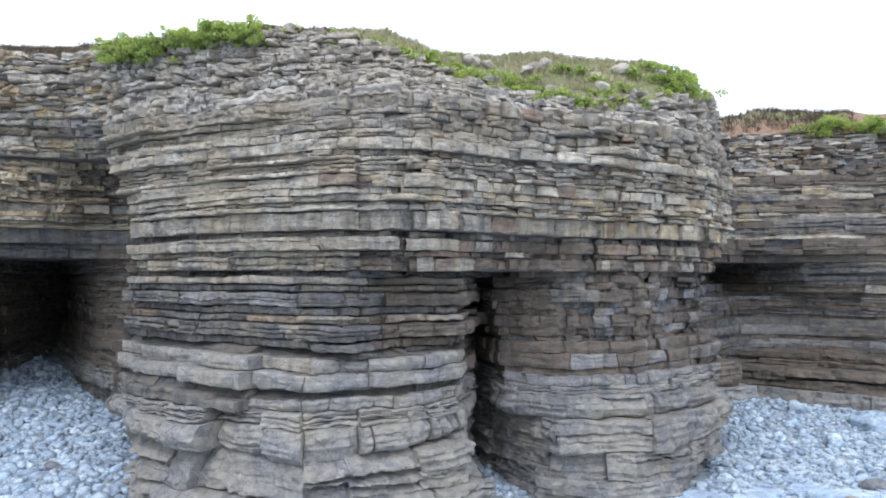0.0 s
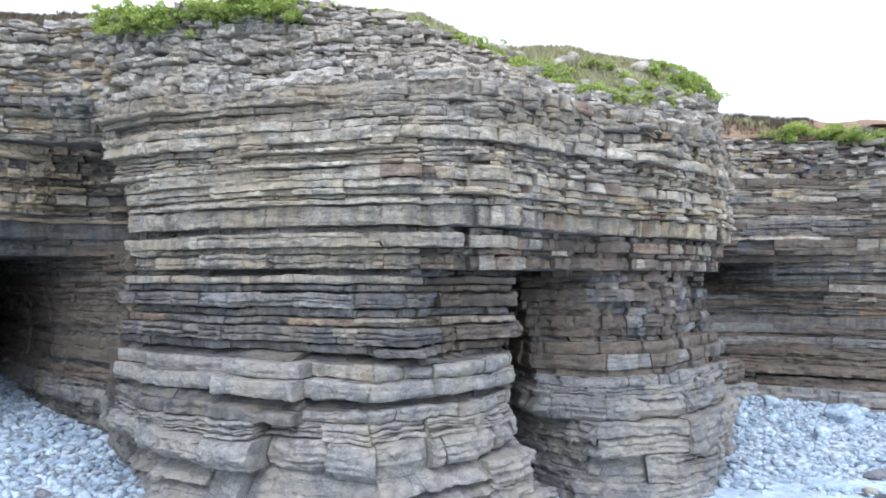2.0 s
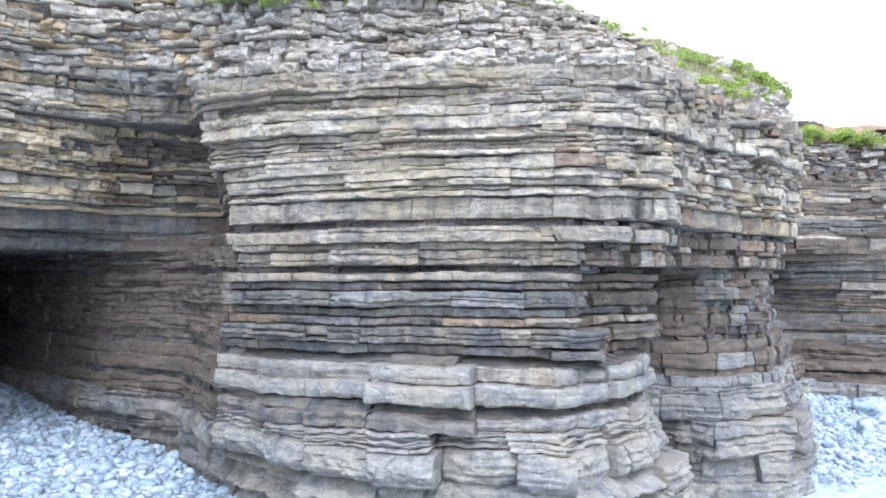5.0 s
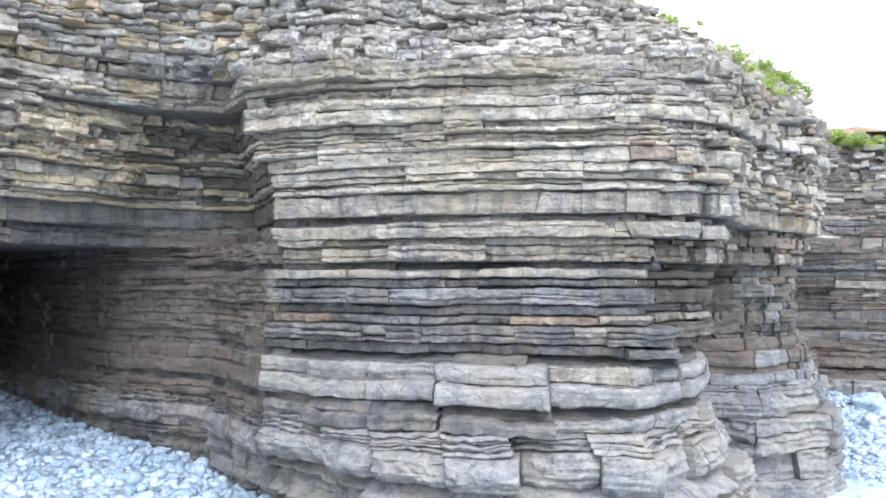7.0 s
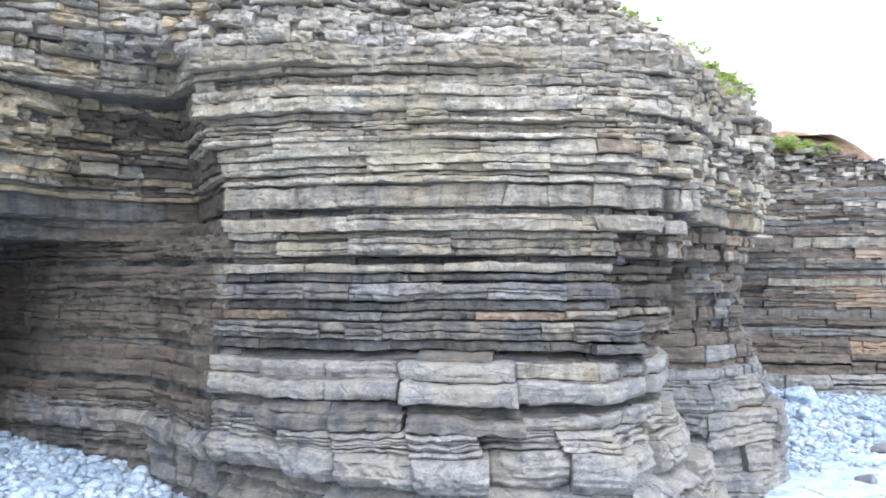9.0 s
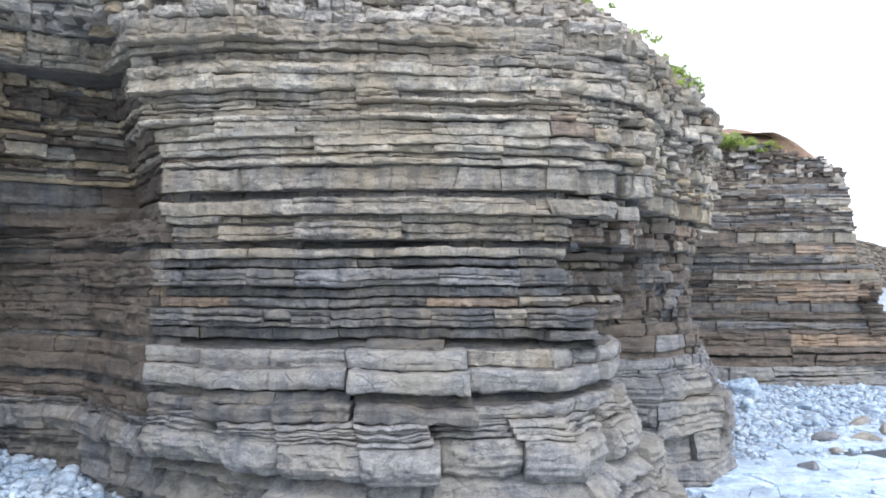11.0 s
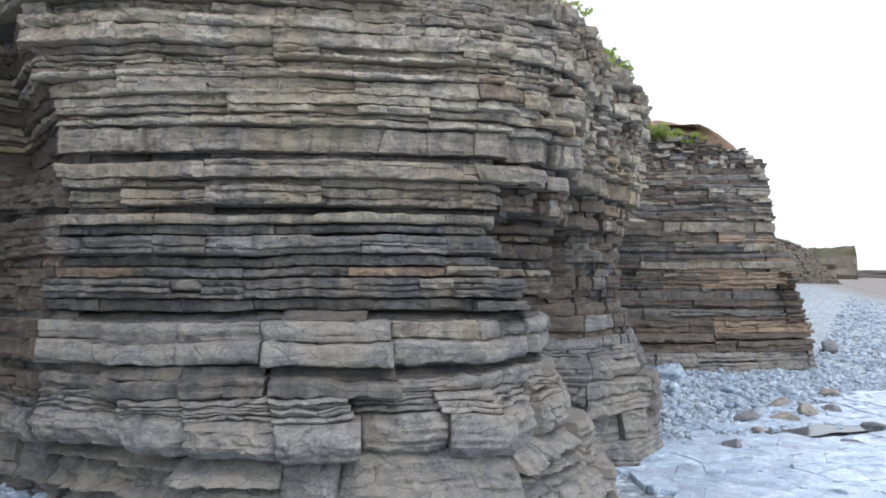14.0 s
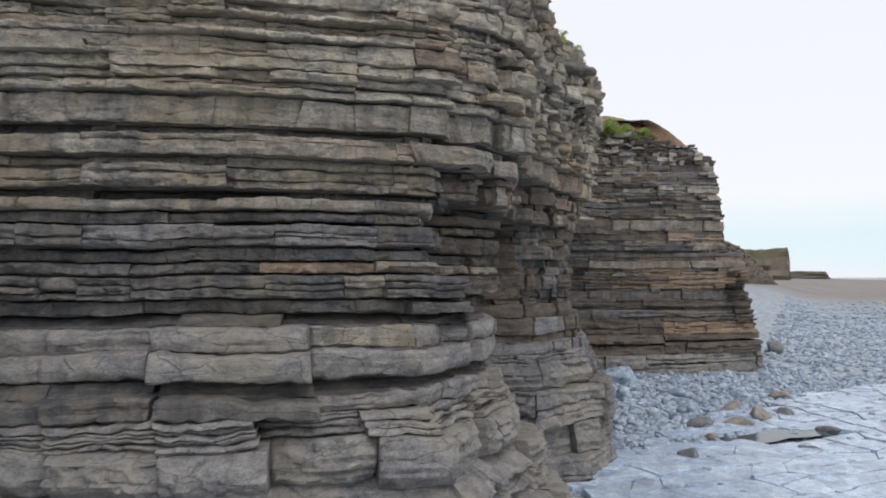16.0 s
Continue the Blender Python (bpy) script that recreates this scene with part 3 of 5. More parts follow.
class Line:
    """The cliff's outline at one height: points, outward normals, arc length and station number."""

    def __init__(self, pts, us, soft=0.045):
        seg = np.linalg.norm(np.diff(pts, axis=0), axis=1)
        s = np.concatenate([[0], np.cumsum(seg)])
        n = int(s[-1] / 0.045)
        self.s = np.linspace(0, s[-1], n)
        self.p = np.stack([np.interp(self.s, s, pts[:, k]) for k in (0, 1)], 1)
        self.u = np.interp(self.s, s, us)
        k = int(soft / 0.06) or 0.3
        pad = max(1, int(3 * k))
        w = np.exp(-0.5 * (np.arange(-pad, pad + 1) / k) ** 2)
        w /= w.sum()
        for c in (0, 1):
            a = self.p[:, c]
            ext = np.concatenate([2 * a[0] - a[pad:0:-1], a, 2 * a[-1] - a[-2:-pad - 2:-1]])
            self.p[:, c] = np.convolve(ext, w, "valid")
        t = np.gradient(self.p, axis=0)
        t /= np.linalg.norm(t, axis=1)[:, None] + 1e-9
        self.t = t
        self.n = np.stack([t[:, 1], -t[:, 0]], 1)
        self.length = self.s[-1]
        self.breaks = []

    def at(self, s):
        return (np.stack([np.interp(s, self.s, self.p[:, k]) for k in (0, 1)], 1),
                np.stack([np.interp(s, self.s, self.n[:, k]) for k in (0, 1)], 1))

    def u_at(self, s):
        return float(np.interp(s, self.s, self.u))

    def s_of(self, u):
        return float(np.interp(u, self.u, self.s))


GROUPS = (-1.0, 0.47, 1.04, 1.6, 2.32, 2.93, 3.58, 4.18, 4.6, 5.13, 5.51, 5.89, 6.21)
ALONG, BACK = np.array([0.872, -0.49]), np.array([0.49, 0.872])  # the two joint sets


def stair_joints(g):
    """Where the eastern flank steps back, in station numbers; shared by the beds of one group."""
    r = random.Random(700 + g)
    out, u = [10.0], 10.0
    while u < 19.7:
        u += r.uniform(0.3, 0.75) * (0.9 if u < 12 else 1.25 if u < 16 else 0.42)
        out.append(min(u, 19.75))
    z = GROUPS[g] + 0.1
    if 2.3 < z < 3.6:
        out = [10.0, 11.0, 12.0] + [q for q in out if q > 12.2]
    elif z > 3.6:
        out = [10.0, 10.36, 10.95 + r.uniform(-0.1, 0.1)] + [q for q in out if q > 11.2]
    return out


STAIRS = [stair_joints(g) for g in range(len(GROUPS))]


def outline(z):
    """The outline at one height. East of the headland's corner it steps back along the joints, block by block."""
    pts = np.stack([[np.interp(z, LZ, LP[:, i, k]) for k in (0, 1)] for i in range(NST)])
    if z < 1.6 or z > 6.2:
        return Line(pts, np.arange(NST))
    bold = 0.3 if z < 2.32 else 0.75 if z < 3.58 else 0.5  # how squarely it steps
    at = lambda u: np.array([np.interp(u, np.arange(NST), pts[:, k]) for k in (0, 1)])
    r = random.Random(int(z * 1000))
    joints = [u + r.gauss(0, 0.03) if 10 < u < 19.7 and u != 11 and u != 12 else u for u in STAIRS[max(i for i, q in enumerate(GROUPS) if z > q)] if u in (10, 11, 12) or r.random() > 0.14]
    joints = sorted(set(joints + [14.0, 15.0])) if z < 3.6 else joints
    path, us, breaks = [at(i) for i in range(10)], list(range(10)), []
    for u0, u1 in zip(joints, joints[1:]):
        p0, p1 = at(u0), at(u1)
        path.append(p0)
        us.append(u0)
        breaks.append(u0)
        if u0 == 11 and 2.3 < z < 3.6:
            path.append(p0 + BACK * 0.42)
            us.append(11.22)
            breaks.append(11.22)
            continue
        d = p1 - p0
        da, db = float(d @ ALONG), float(d @ BACK)
        if da > 0.03 and db > 0.05:
            path.append((p0 + ALONG * da * 0.97 + BACK * db * 0.06) * bold + (p0 + d * da / (da + db)) * (1 - bold))
            us.append(u0 + (u1 - u0) * da / (da + db))
    path.append(at(joints[-1]))
    us.append(joints[-1])
    for i in range(int(joints[-1]) + 1, NST):
        path.append(at(i))
        us.append(i)
    line = Line(np.array(path), np.array(us, float))
    line.breaks = breaks
    return line


# ---------------------------------------------------------------- beds
# foot, head, how far it stands proud, length of its blocks, bulge, roughness, slope of its face, rock
BASE_BEDS = [
    (-0.60, 0.02, 0.02, 1.3, 0.04, 0.05, 0.30, "lower"),
    (0.03, 0.46, 0.04, 1.1, 0.03, 0.05, 0.25, "lower"),
    (0.48, 1.02, 0.0, 1.2, 0.03, 0.05, 0.30, "lower"),
    (1.04, 1.385, 0.06, 0.5, 0.10, 0.045, 0.0, "lower"),
    (1.387, 1.44, 0.06, 0.7, 0.02, 0.04, 0.0, "lower"),
    (1.443, 1.50, 0.04, 0.8, 0.02, 0.04, 0.0, "lower"),
    (1.503, 1.578, 0.03, 0.7, 0.02, 0.035, 0.0, "lower"),
    (1.585, 1.74, 0.05, 0.9, 0.01, 0.025, 0.0, "lower"),
    (1.74, 1.86, -0.10, 0.6, 0.0, 0.015, 0.14, "shale"),
    (1.88, 2.10, 0.11, 0.95, 0.02, 0.02, 0.0, "lower"),
    (2.105, 2.31, 0.06, 0.9, 0.02, 0.02, 0.0, "lower"),
]
MIDDLE_BEDS = [
    (2.32, 2.42, -0.18, 0.6, 0.0, 0.02, 0.2, "shale"),
    (2.43, 2.55, -0.07, 0.5, 0.0, 0.02, 0.0, "blue"),
    (2.57, 2.78, 0.11, 0.7, 0.02, 0.03, 0.0, "grey"),
    (2.80, 2.91, 0.0, 0.5, 0.01, 0.03, 0.0, "grey"),
    (2.92, 3.03, -0.07, 0.5, 0.01, 0.03, 0.0, "blue"),
    (3.05, 3.25, 0.11, 0.65, 0.01, 0.025, 0.0, "blue"),
    (3.27, 3.37, -0.01, 0.5, 0.01, 0.025, 0.0, "grey"),
    (3.38, 3.49, 0.10, 1.1, 0.01, 0.015, 0.0, "pale"),
    (3.49, 3.58, -0.15, 0.6, 0.0, 0.02, 0.0, "shale"),
    (3.59, 3.79, 0.06, 0.75, 0.02, 0.03, 0.0, "grey"),
    (3.80, 3.87, 0.02, 0.5, 0.01, 0.03, 0.0, "pale"),
    (3.89, 4.08, 0.08, 0.9, 0.01, 0.02, 0.0, "grey"),
    (4.08, 4.18, -0.07, 0.5, 0.0, 0.02, 0.0, "shale"),
]
UPPER_BEDS = [
    (4.19, 4.475, 0.04, 0.42, 0.0, 0.018, 0.0, "grey"),
    (4.48, 4.55, 0.06, 0.7, 0.0, 0.025, 0.0, "pale"),
    (4.555, 4.61, -0.01, 0.5, 0.0, 0.025, 0.05, "grey"),
    (4.615, 4.70, 0.05, 0.8, 0.0, 0.025, 0.0, "pale"),
    (4.70, 4.78, 0.03, 0.8, 0.0, 0.025, 0.03, "pale"),
    (4.81, 4.985, 0.055, 0.55, 0.01, 0.02, 0.0, "pale"),
    (4.99, 5.05, 0.03, 0.6, 0.01, 0.03, 0.0, "pale"),
    (5.055, 5.14, 0.015, 0.6, 0.01, 0.03, 0.0, "grey"),
    (5.145, 5.20, 0.0, 0.4, 0.01, 0.035, 0.02, "pale"),
    (5.205, 5.26, 0.015, 0.4, 0.0, 0.035, 0.0, "pale"),
    (5.265, 5.35, -0.04, 0.4, 0.0, 0.03, 0.0, "grey"),
    (5.36, 5.535, 0.09, 0.65, 0.01, 0.025, 0.0, "pale"),
    (5.54, 5.65, 0.05, 0.5, 0.01, 0.035, 0.0, "pale"),
    (5.67, 5.79, 0.045, 0.55, 0.01, 0.03, 0.0, "grey"),
    (5.82, 5.90, 0.06, 0.6, 0.0, 0.025, 0.0, "grey"),
    (5.905, 5.99, 0.055, 0.5, 0.01, 0.03, 0.0, "grey"),
    (5.995, 6.205, 0.05, 0.5, 0.015, 0.03, 0.0, "grey"),
]
rng = random.Random(11)
TOP_BEDS = []
z = 6.21
while z < 7.62:
    h = rng.choice((0.05, 0.07, 0.09, 0.13)) * rng.uniform(0.85, 1.15)
    TOP_BEDS.append((z, z + h, rng.uniform(-0.04, 0.05), rng.uniform(0.22, 0.42), 0.01, 0.05, 0.0, "rubble"))
    z += h + 0.008
BEDS = BASE_BEDS + MIDDLE_BEDS + UPPER_BEDS + TOP_BEDS
BEDS = [(q[0], (nx[0] - 0.003 if q[0] > 3.58 and q[7] != "shale" and nx[7] != "shale" else q[1])) + q[2:] for q, nx in zip(BEDS, BEDS[1:])] + BEDS[-1:]
ROCKS = [PALE, GREY, BLUE, SHALE, LOWER, RUBBLE, OCHRE, RUST, WALLROCK, DARK, PARTING, SCAR]
ROCK_ID = {"pale": 0, "grey": 1, "blue": 2, "shale": 3, "lower": 4, "rubble": 5, "ochre": 6, "rust": 7, "wall": 8, "dark": 9, "parting": 10, "scar": 11}


def choose_rock(kind, u, zc, r):
    """Which rock a block is of, by its bed and by where along the cliff it lies."""
    k = r.random()
    own = ROCK_ID[kind]
    if kind == "shale" and (u > 20 or 12.4 < u < 20 and zc < 3.6) and k < 0.65:
        return ROCK_ID["wall"]
    if kind == "shale":
        return ROCK_ID["parting"] if zc > 4.0 and k < 0.75 else own
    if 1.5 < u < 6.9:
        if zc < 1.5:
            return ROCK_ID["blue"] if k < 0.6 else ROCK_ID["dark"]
        # dark and brown cove rock; the shade under the roof is in its colour
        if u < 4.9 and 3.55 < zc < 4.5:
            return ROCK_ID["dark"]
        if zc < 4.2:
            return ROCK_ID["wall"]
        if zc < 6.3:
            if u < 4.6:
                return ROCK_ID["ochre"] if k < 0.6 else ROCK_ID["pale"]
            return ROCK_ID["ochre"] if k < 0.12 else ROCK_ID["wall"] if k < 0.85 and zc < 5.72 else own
        return ROCK_ID["ochre"] if k < 0.3 else own
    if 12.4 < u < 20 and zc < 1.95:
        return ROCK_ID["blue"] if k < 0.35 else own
    # slot and pillar flanks: brown rock, its tone darkened to include their shade
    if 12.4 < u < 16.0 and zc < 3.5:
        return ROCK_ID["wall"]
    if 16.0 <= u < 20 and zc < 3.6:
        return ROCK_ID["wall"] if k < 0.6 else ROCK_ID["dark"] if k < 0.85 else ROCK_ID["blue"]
    if u > 19.9 and zc > 0.6:
        if 22.9 < u < 24.35 and 1.0 < zc < 4.3 and zc > 4.3 - 3.2 * (u - 22.7):
            # a broad rusty fall scar
            return ROCK_ID["scar"] if k < 0.8 else ROCK_ID["wall"]
        # the bay's shade is put into the colour by darker rocks
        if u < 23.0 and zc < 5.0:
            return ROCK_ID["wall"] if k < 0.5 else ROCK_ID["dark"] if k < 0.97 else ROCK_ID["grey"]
        return ROCK_ID["ochre"] if k < (0.2 if u < 22.2 else 0.06) else ROCK_ID["wall"] if k < 0.46 else ROCK_ID["blue"] if k < 0.66 else ROCK_ID["grey"] if zc < 5 else own
    # recess below the overhang: its shade painted as darker brown rock
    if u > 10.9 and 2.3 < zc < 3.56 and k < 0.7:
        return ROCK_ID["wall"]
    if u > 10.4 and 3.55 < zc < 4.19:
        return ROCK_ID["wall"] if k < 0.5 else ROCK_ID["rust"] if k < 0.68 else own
    if u > 10.0 and 4.19 < zc < 5.0:
        return ROCK_ID["rust"] if k < 0.08 else ROCK_ID["ochre"] if k < 0.26 else ROCK_ID["pale"] if k < 0.5 else own
    if 3.3 < zc < 3.5 and kind == "pale" and u < 12.4:
        return ROCK_ID["pale"] if k < 0.4 else ROCK_ID["grey"]
    if 2.8 < zc < 3.04 and (9.05 < u < 9.65 or u < 7.3):
        return ROCK_ID["scar"]
    if 2.3 < zc < 3.6 and kind != "pale" and k < (0.85 if u < 8.6 else 0.55):
        return ROCK_ID["dark"]
    if 4.82 < zc < 4.98 and 8.75 < u < 8.95:
        return ROCK_ID["blue"]
    if 5.9 < zc < 6.0 and 7 < u < 12:
        return ROCK_ID["rust"] if k < 0.14 else own
    if kind == "lower" and zc > 1.5 and u < 8.4:
        return ROCK_ID["blue"] if k < 0.6 else ROCK_ID["dark"] if k < 0.8 else own
    if kind == "lower" and zc > 1.8:
        return ROCK_ID["grey"] if k < 0.25 else own
    if kind == "rubble" or kind == "lower":
        return own
    return ROCK_ID["ochre"] if k < 0.01 else ROCK_ID["rust"] if k < (0.014 if u < 10 else 0.05) else own


def bedding_wave(x, y, z, amp):
    """How far a bedding plane wanders up or down; neighbouring planes follow one another."""
    p = np.column_stack([x, y, z])
    return amp * (0.75 * vnoise(p * (1, 1, 1.6), 1.0, 21) + 0.62 * vnoise(p * (1, 1, 2.2), 2.6, 22) + 0.42 * vnoise(p * (1, 1, 2.0), 7.0, 23) + 0.26 * vnoise(p, 17.0, 24))


def fracture(s, z, wide, tall, seed):
    """Flat chips of uneven depth, in ragged courses, like a face broken along small joints; -1 to 1."""
    row = np.floor(z / tall + 0.6 * vnoise(np.column_stack([s, z * 0, z * 0]), 1.7, seed % 53)).astype(np.int64)
    shift = hash3(row, row * 0 + seed, row * 0, 3)
    col = np.floor(s / wide * (1 + 0.35 * shift) + shift * 7 + 0.35 * vnoise(np.column_stack([s, z, z * 0]), 9.0, 4)).astype(np.int64)
    return hash3(col, row, row * 0 + seed, 17)


def block_mesh(line, s0, s1, z0, z1, off, bulge, rough, slope, step, seed, depth=0.6, round_by=0.012, turn=0.0, shear=(0.0, 0.0), wave=0.034, nose=0.0, chips=1.0):
    """One block of a bed between two joints: broken front, chipped edges, wavy bedding planes, back and ends."""
    ln, h = s1 - s0, z1 - z0
    nu = int(np.clip(ln / step, 3, 80)) + 1
    s = np.linspace(s0, s1, nu)
    r = min(0.16 * h, round_by)
    zr = r / h
    mid = list(np.linspace(0, 1, int(np.clip(h / (step * 0.95), 2, 16)) + 2)[1:-1])
    nm = len(mid)
    zf = np.array([0, 0, 0, zr] + mid + [1 - zr, 1, 1, 1])
    of = np.array([-depth, -0.16, -r, 0.0] + [0.0] * nm + [0.0, -r, -0.16, -depth])
    edge = np.array([0, 0.2, 1.0, 0.9] + [0.55 * max(0.0, abs(2 * q - 1) - 0.45) for q in mid] + [0.7, 0.8, 0.2, 0])
    of = of + bulge * np.where(of > -0.15, np.sin(np.pi * zf) ** 0.7, 0) + slope * (0.5 - zf) * (of > -0.3)
    npf = len(zf)
    S = s[:, None] + np.linspace(shear[0], shear[1], nu)[:, None] * (zf - 0.5)[None, :] * h
    p, nrm = line.at(S.ravel())
    nrm = nrm / (np.linalg.norm(nrm, axis=1)[:, None] + 1e-9)
    p, nrm = p.reshape(nu, npf, 2), nrm.reshape(nu, npf, 2)
    d = np.minimum(s - s0, s1 - s)
    end = 0.5 * r * np.clip(1 - d / max(r, 1e-3), 0, 1)
    if nose:
        k = np.clip(1 - d / min(2.2 * nose, ln / 2.2), 0, 1)
        end = np.maximum(end, nose * (1 - np.sqrt(1 - 0.96 * k * k)))
    front = (of > -0.3)[None, :]
    o = off + of[None, :] - end[:, None] * front + turn * (s - (s0 + s1) / 2)[:, None] * front
    Z = np.repeat(z0 + zf[None, :] * h, nu, 0)
    q = np.stack([(p[:, :, 0] + nrm[:, :, 0] * o).ravel(), (p[:, :, 1] + nrm[:, :, 1] * o).ravel(), Z.ravel()], 1)
    w = vnoise(q, 1.9, seed % 97) * rough * 0.8 + vnoise(q, 6.0, 3) * rough * (0.35 + 0.5 * (1 - chips)) + vnoise(q, 15.0, 5) * rough * 0.3 + vnoise(q, 34.0, 6) * rough * 0.28
    # thin ledges where harder and softer laminae alternate
    w = w + np.tanh(4.0 * vnoise(q * (0.5, 0.5, 9.0), 2.4, seed % 31)) * rough * 0.4
    ss, zz = np.repeat(s, npf), Z.ravel()
    w = w + chips * rough * (0.7 * fracture(ss, zz, 0.34, 0.4, seed % 7919) + 0.55 * fracture(ss, zz, 0.14, 0.1, seed % 6007) + 0.35 * fracture(ss, zz, 0.06, 0.045, seed % 5003))
    w = w.reshape(nu, -1)
    chip = (vnoise(q, 4.5, 8) + 0.6 * vnoise(q, 14.0, 9)).reshape(nu, -1)
    w = (w - edge[None, :] * np.clip(chip - 0.15, 0, 1) * (0.025 + 0.3 * min(h, 0.25))) * front
    o = o + w
    X = p[:, :, 0] + nrm[:, :, 0] * o
    Y = p[:, :, 1] + nrm[:, :, 1] * o
    if wave:
        c = p[:, 0]
        foot, head = (bedding_wave(c[:, 0], c[:, 1], np.full(nu, q_), wave) for q_ in (z0, z1))
        gap = np.clip(h + head - foot, 0.35 * h, None) - h  # never pinched out
        Z += foot[:, None] + gap[:, None] * zf[None, :]
    v = np.stack([X.ravel(), Y.ravel(), Z.ravel()], 1)
    i, j = np.meshgrid(np.arange(nu - 1), np.arange(npf - 1), indexing="ij")
    a = (i * npf + j).ravel()
    f = np.stack([a, a + npf, a + npf + 1, a + 1], 1).tolist()
    f.append(list(range(npf)))
    f.append([(nu - 1) * npf + k for k in range(npf - 1, -1, -1)])
    return v, f


def bed_core(line, z0, z1, off, back, inset=None):
    """The body of a bed behind its blocks: face, top and bottom, closed far behind the cliff."""
    k = slice(None, None, 4)
    p = line.p[k] + line.n[k] * (off - (0.26 if 2.3 < z0 < 3.58 else 0.32 if z0 < 1.1 else 0.13) - (0 if inset is None else inset[k][:, None]))
    ring = np.concatenate([p, np.array(back)])
    n = len(ring)
    v = np.concatenate([np.column_stack([ring, np.full(n, z0)]), np.column_stack([ring, np.full(n, z1)])])
    f = [(i, (i + 1) % n, n + (i + 1) % n, n + i) for i in range(n)]
    cv, _, cf, _, _, _ = geometry.delaunay_2d_cdt([Vector(q) for q in ring], [], [list(range(n))], 1, 1e-4)
    cv = np.array([q[:] for q in cv])
    m = len(cv)
    v = np.concatenate([v, np.column_stack([cv, np.full(m, z0)]), np.column_stack([cv, np.full(m, z1)])])
    f += [tuple(2 * n + i for i in reversed(q)) for q in cf] + [tuple(2 * n + m + i for i in q) for q in cf]
    return v, f


def edge_height(u):
    """Height at which the turf begins along the cliff's edge."""
    return float(np.interp(u, [0, 6.5, 9.6, 10.4, 11.2, 12.2, 16, 17.5, 19, 20, 21.5, 23, 24, 24.6, 25, 26], [7.62, 7.62, 7.62, 7.45, 7.0, 6.55, 6.45, 6.98, 7.3, 7.45, 7.45, 7.4, 7.2, 7.0, 6.85, 6.8]))


GAP = 8.62  # an open joint through the two bold beds above the foot


def columns(g):
    """Joints that run up through a group of beds, in station numbers, and how far each column between them stands out."""
    r = random.Random(900 + g)
    us_, offs, u = [], [], 0.5
    while u < 26:
        per_m = 1.0 if 6.9 < u < 11 else 1.25 if 11 <= u < 15.5 else 0.95 if u < 20 else 0.62
        us_.append(u)
        amp = 0.035 if 10.1 < u < 20 else 0.05 if u > 20 else 0.03
        offs.append(r.gauss(0, amp))
        u += r.choice((0.16, 0.24, 0.34, 0.5)) * r.uniform(0.8, 1.25) * per_m * (0.75 if g > 6 else 1.15)
    own = {2: (7.2, 7.68, 8.1, 8.6, 9.02, 9.6, 10.0), 3: (7.5, 8.08, GAP, 9.4, 10.0)}.get(g)
    if own:
        # the wave-worn beds part at a few deep creases
        stand = {2: (-0.05, 0.0, 0.08, 0.14, -0.2, 0.16, 0.02), 3: (0.0, 0.05, 0.12, 0.05, 0.0)}[g]
        keep = [(q, o) for q, o in zip(us_, offs) if q < 6.9 or q > 10.05] + list(zip(own, stand))
        us_, offs = zip(*sorted(keep))
    return np.array(us_), np.array(offs)


COLUMNS = [columns(g) for g in range(len(GROUPS))]

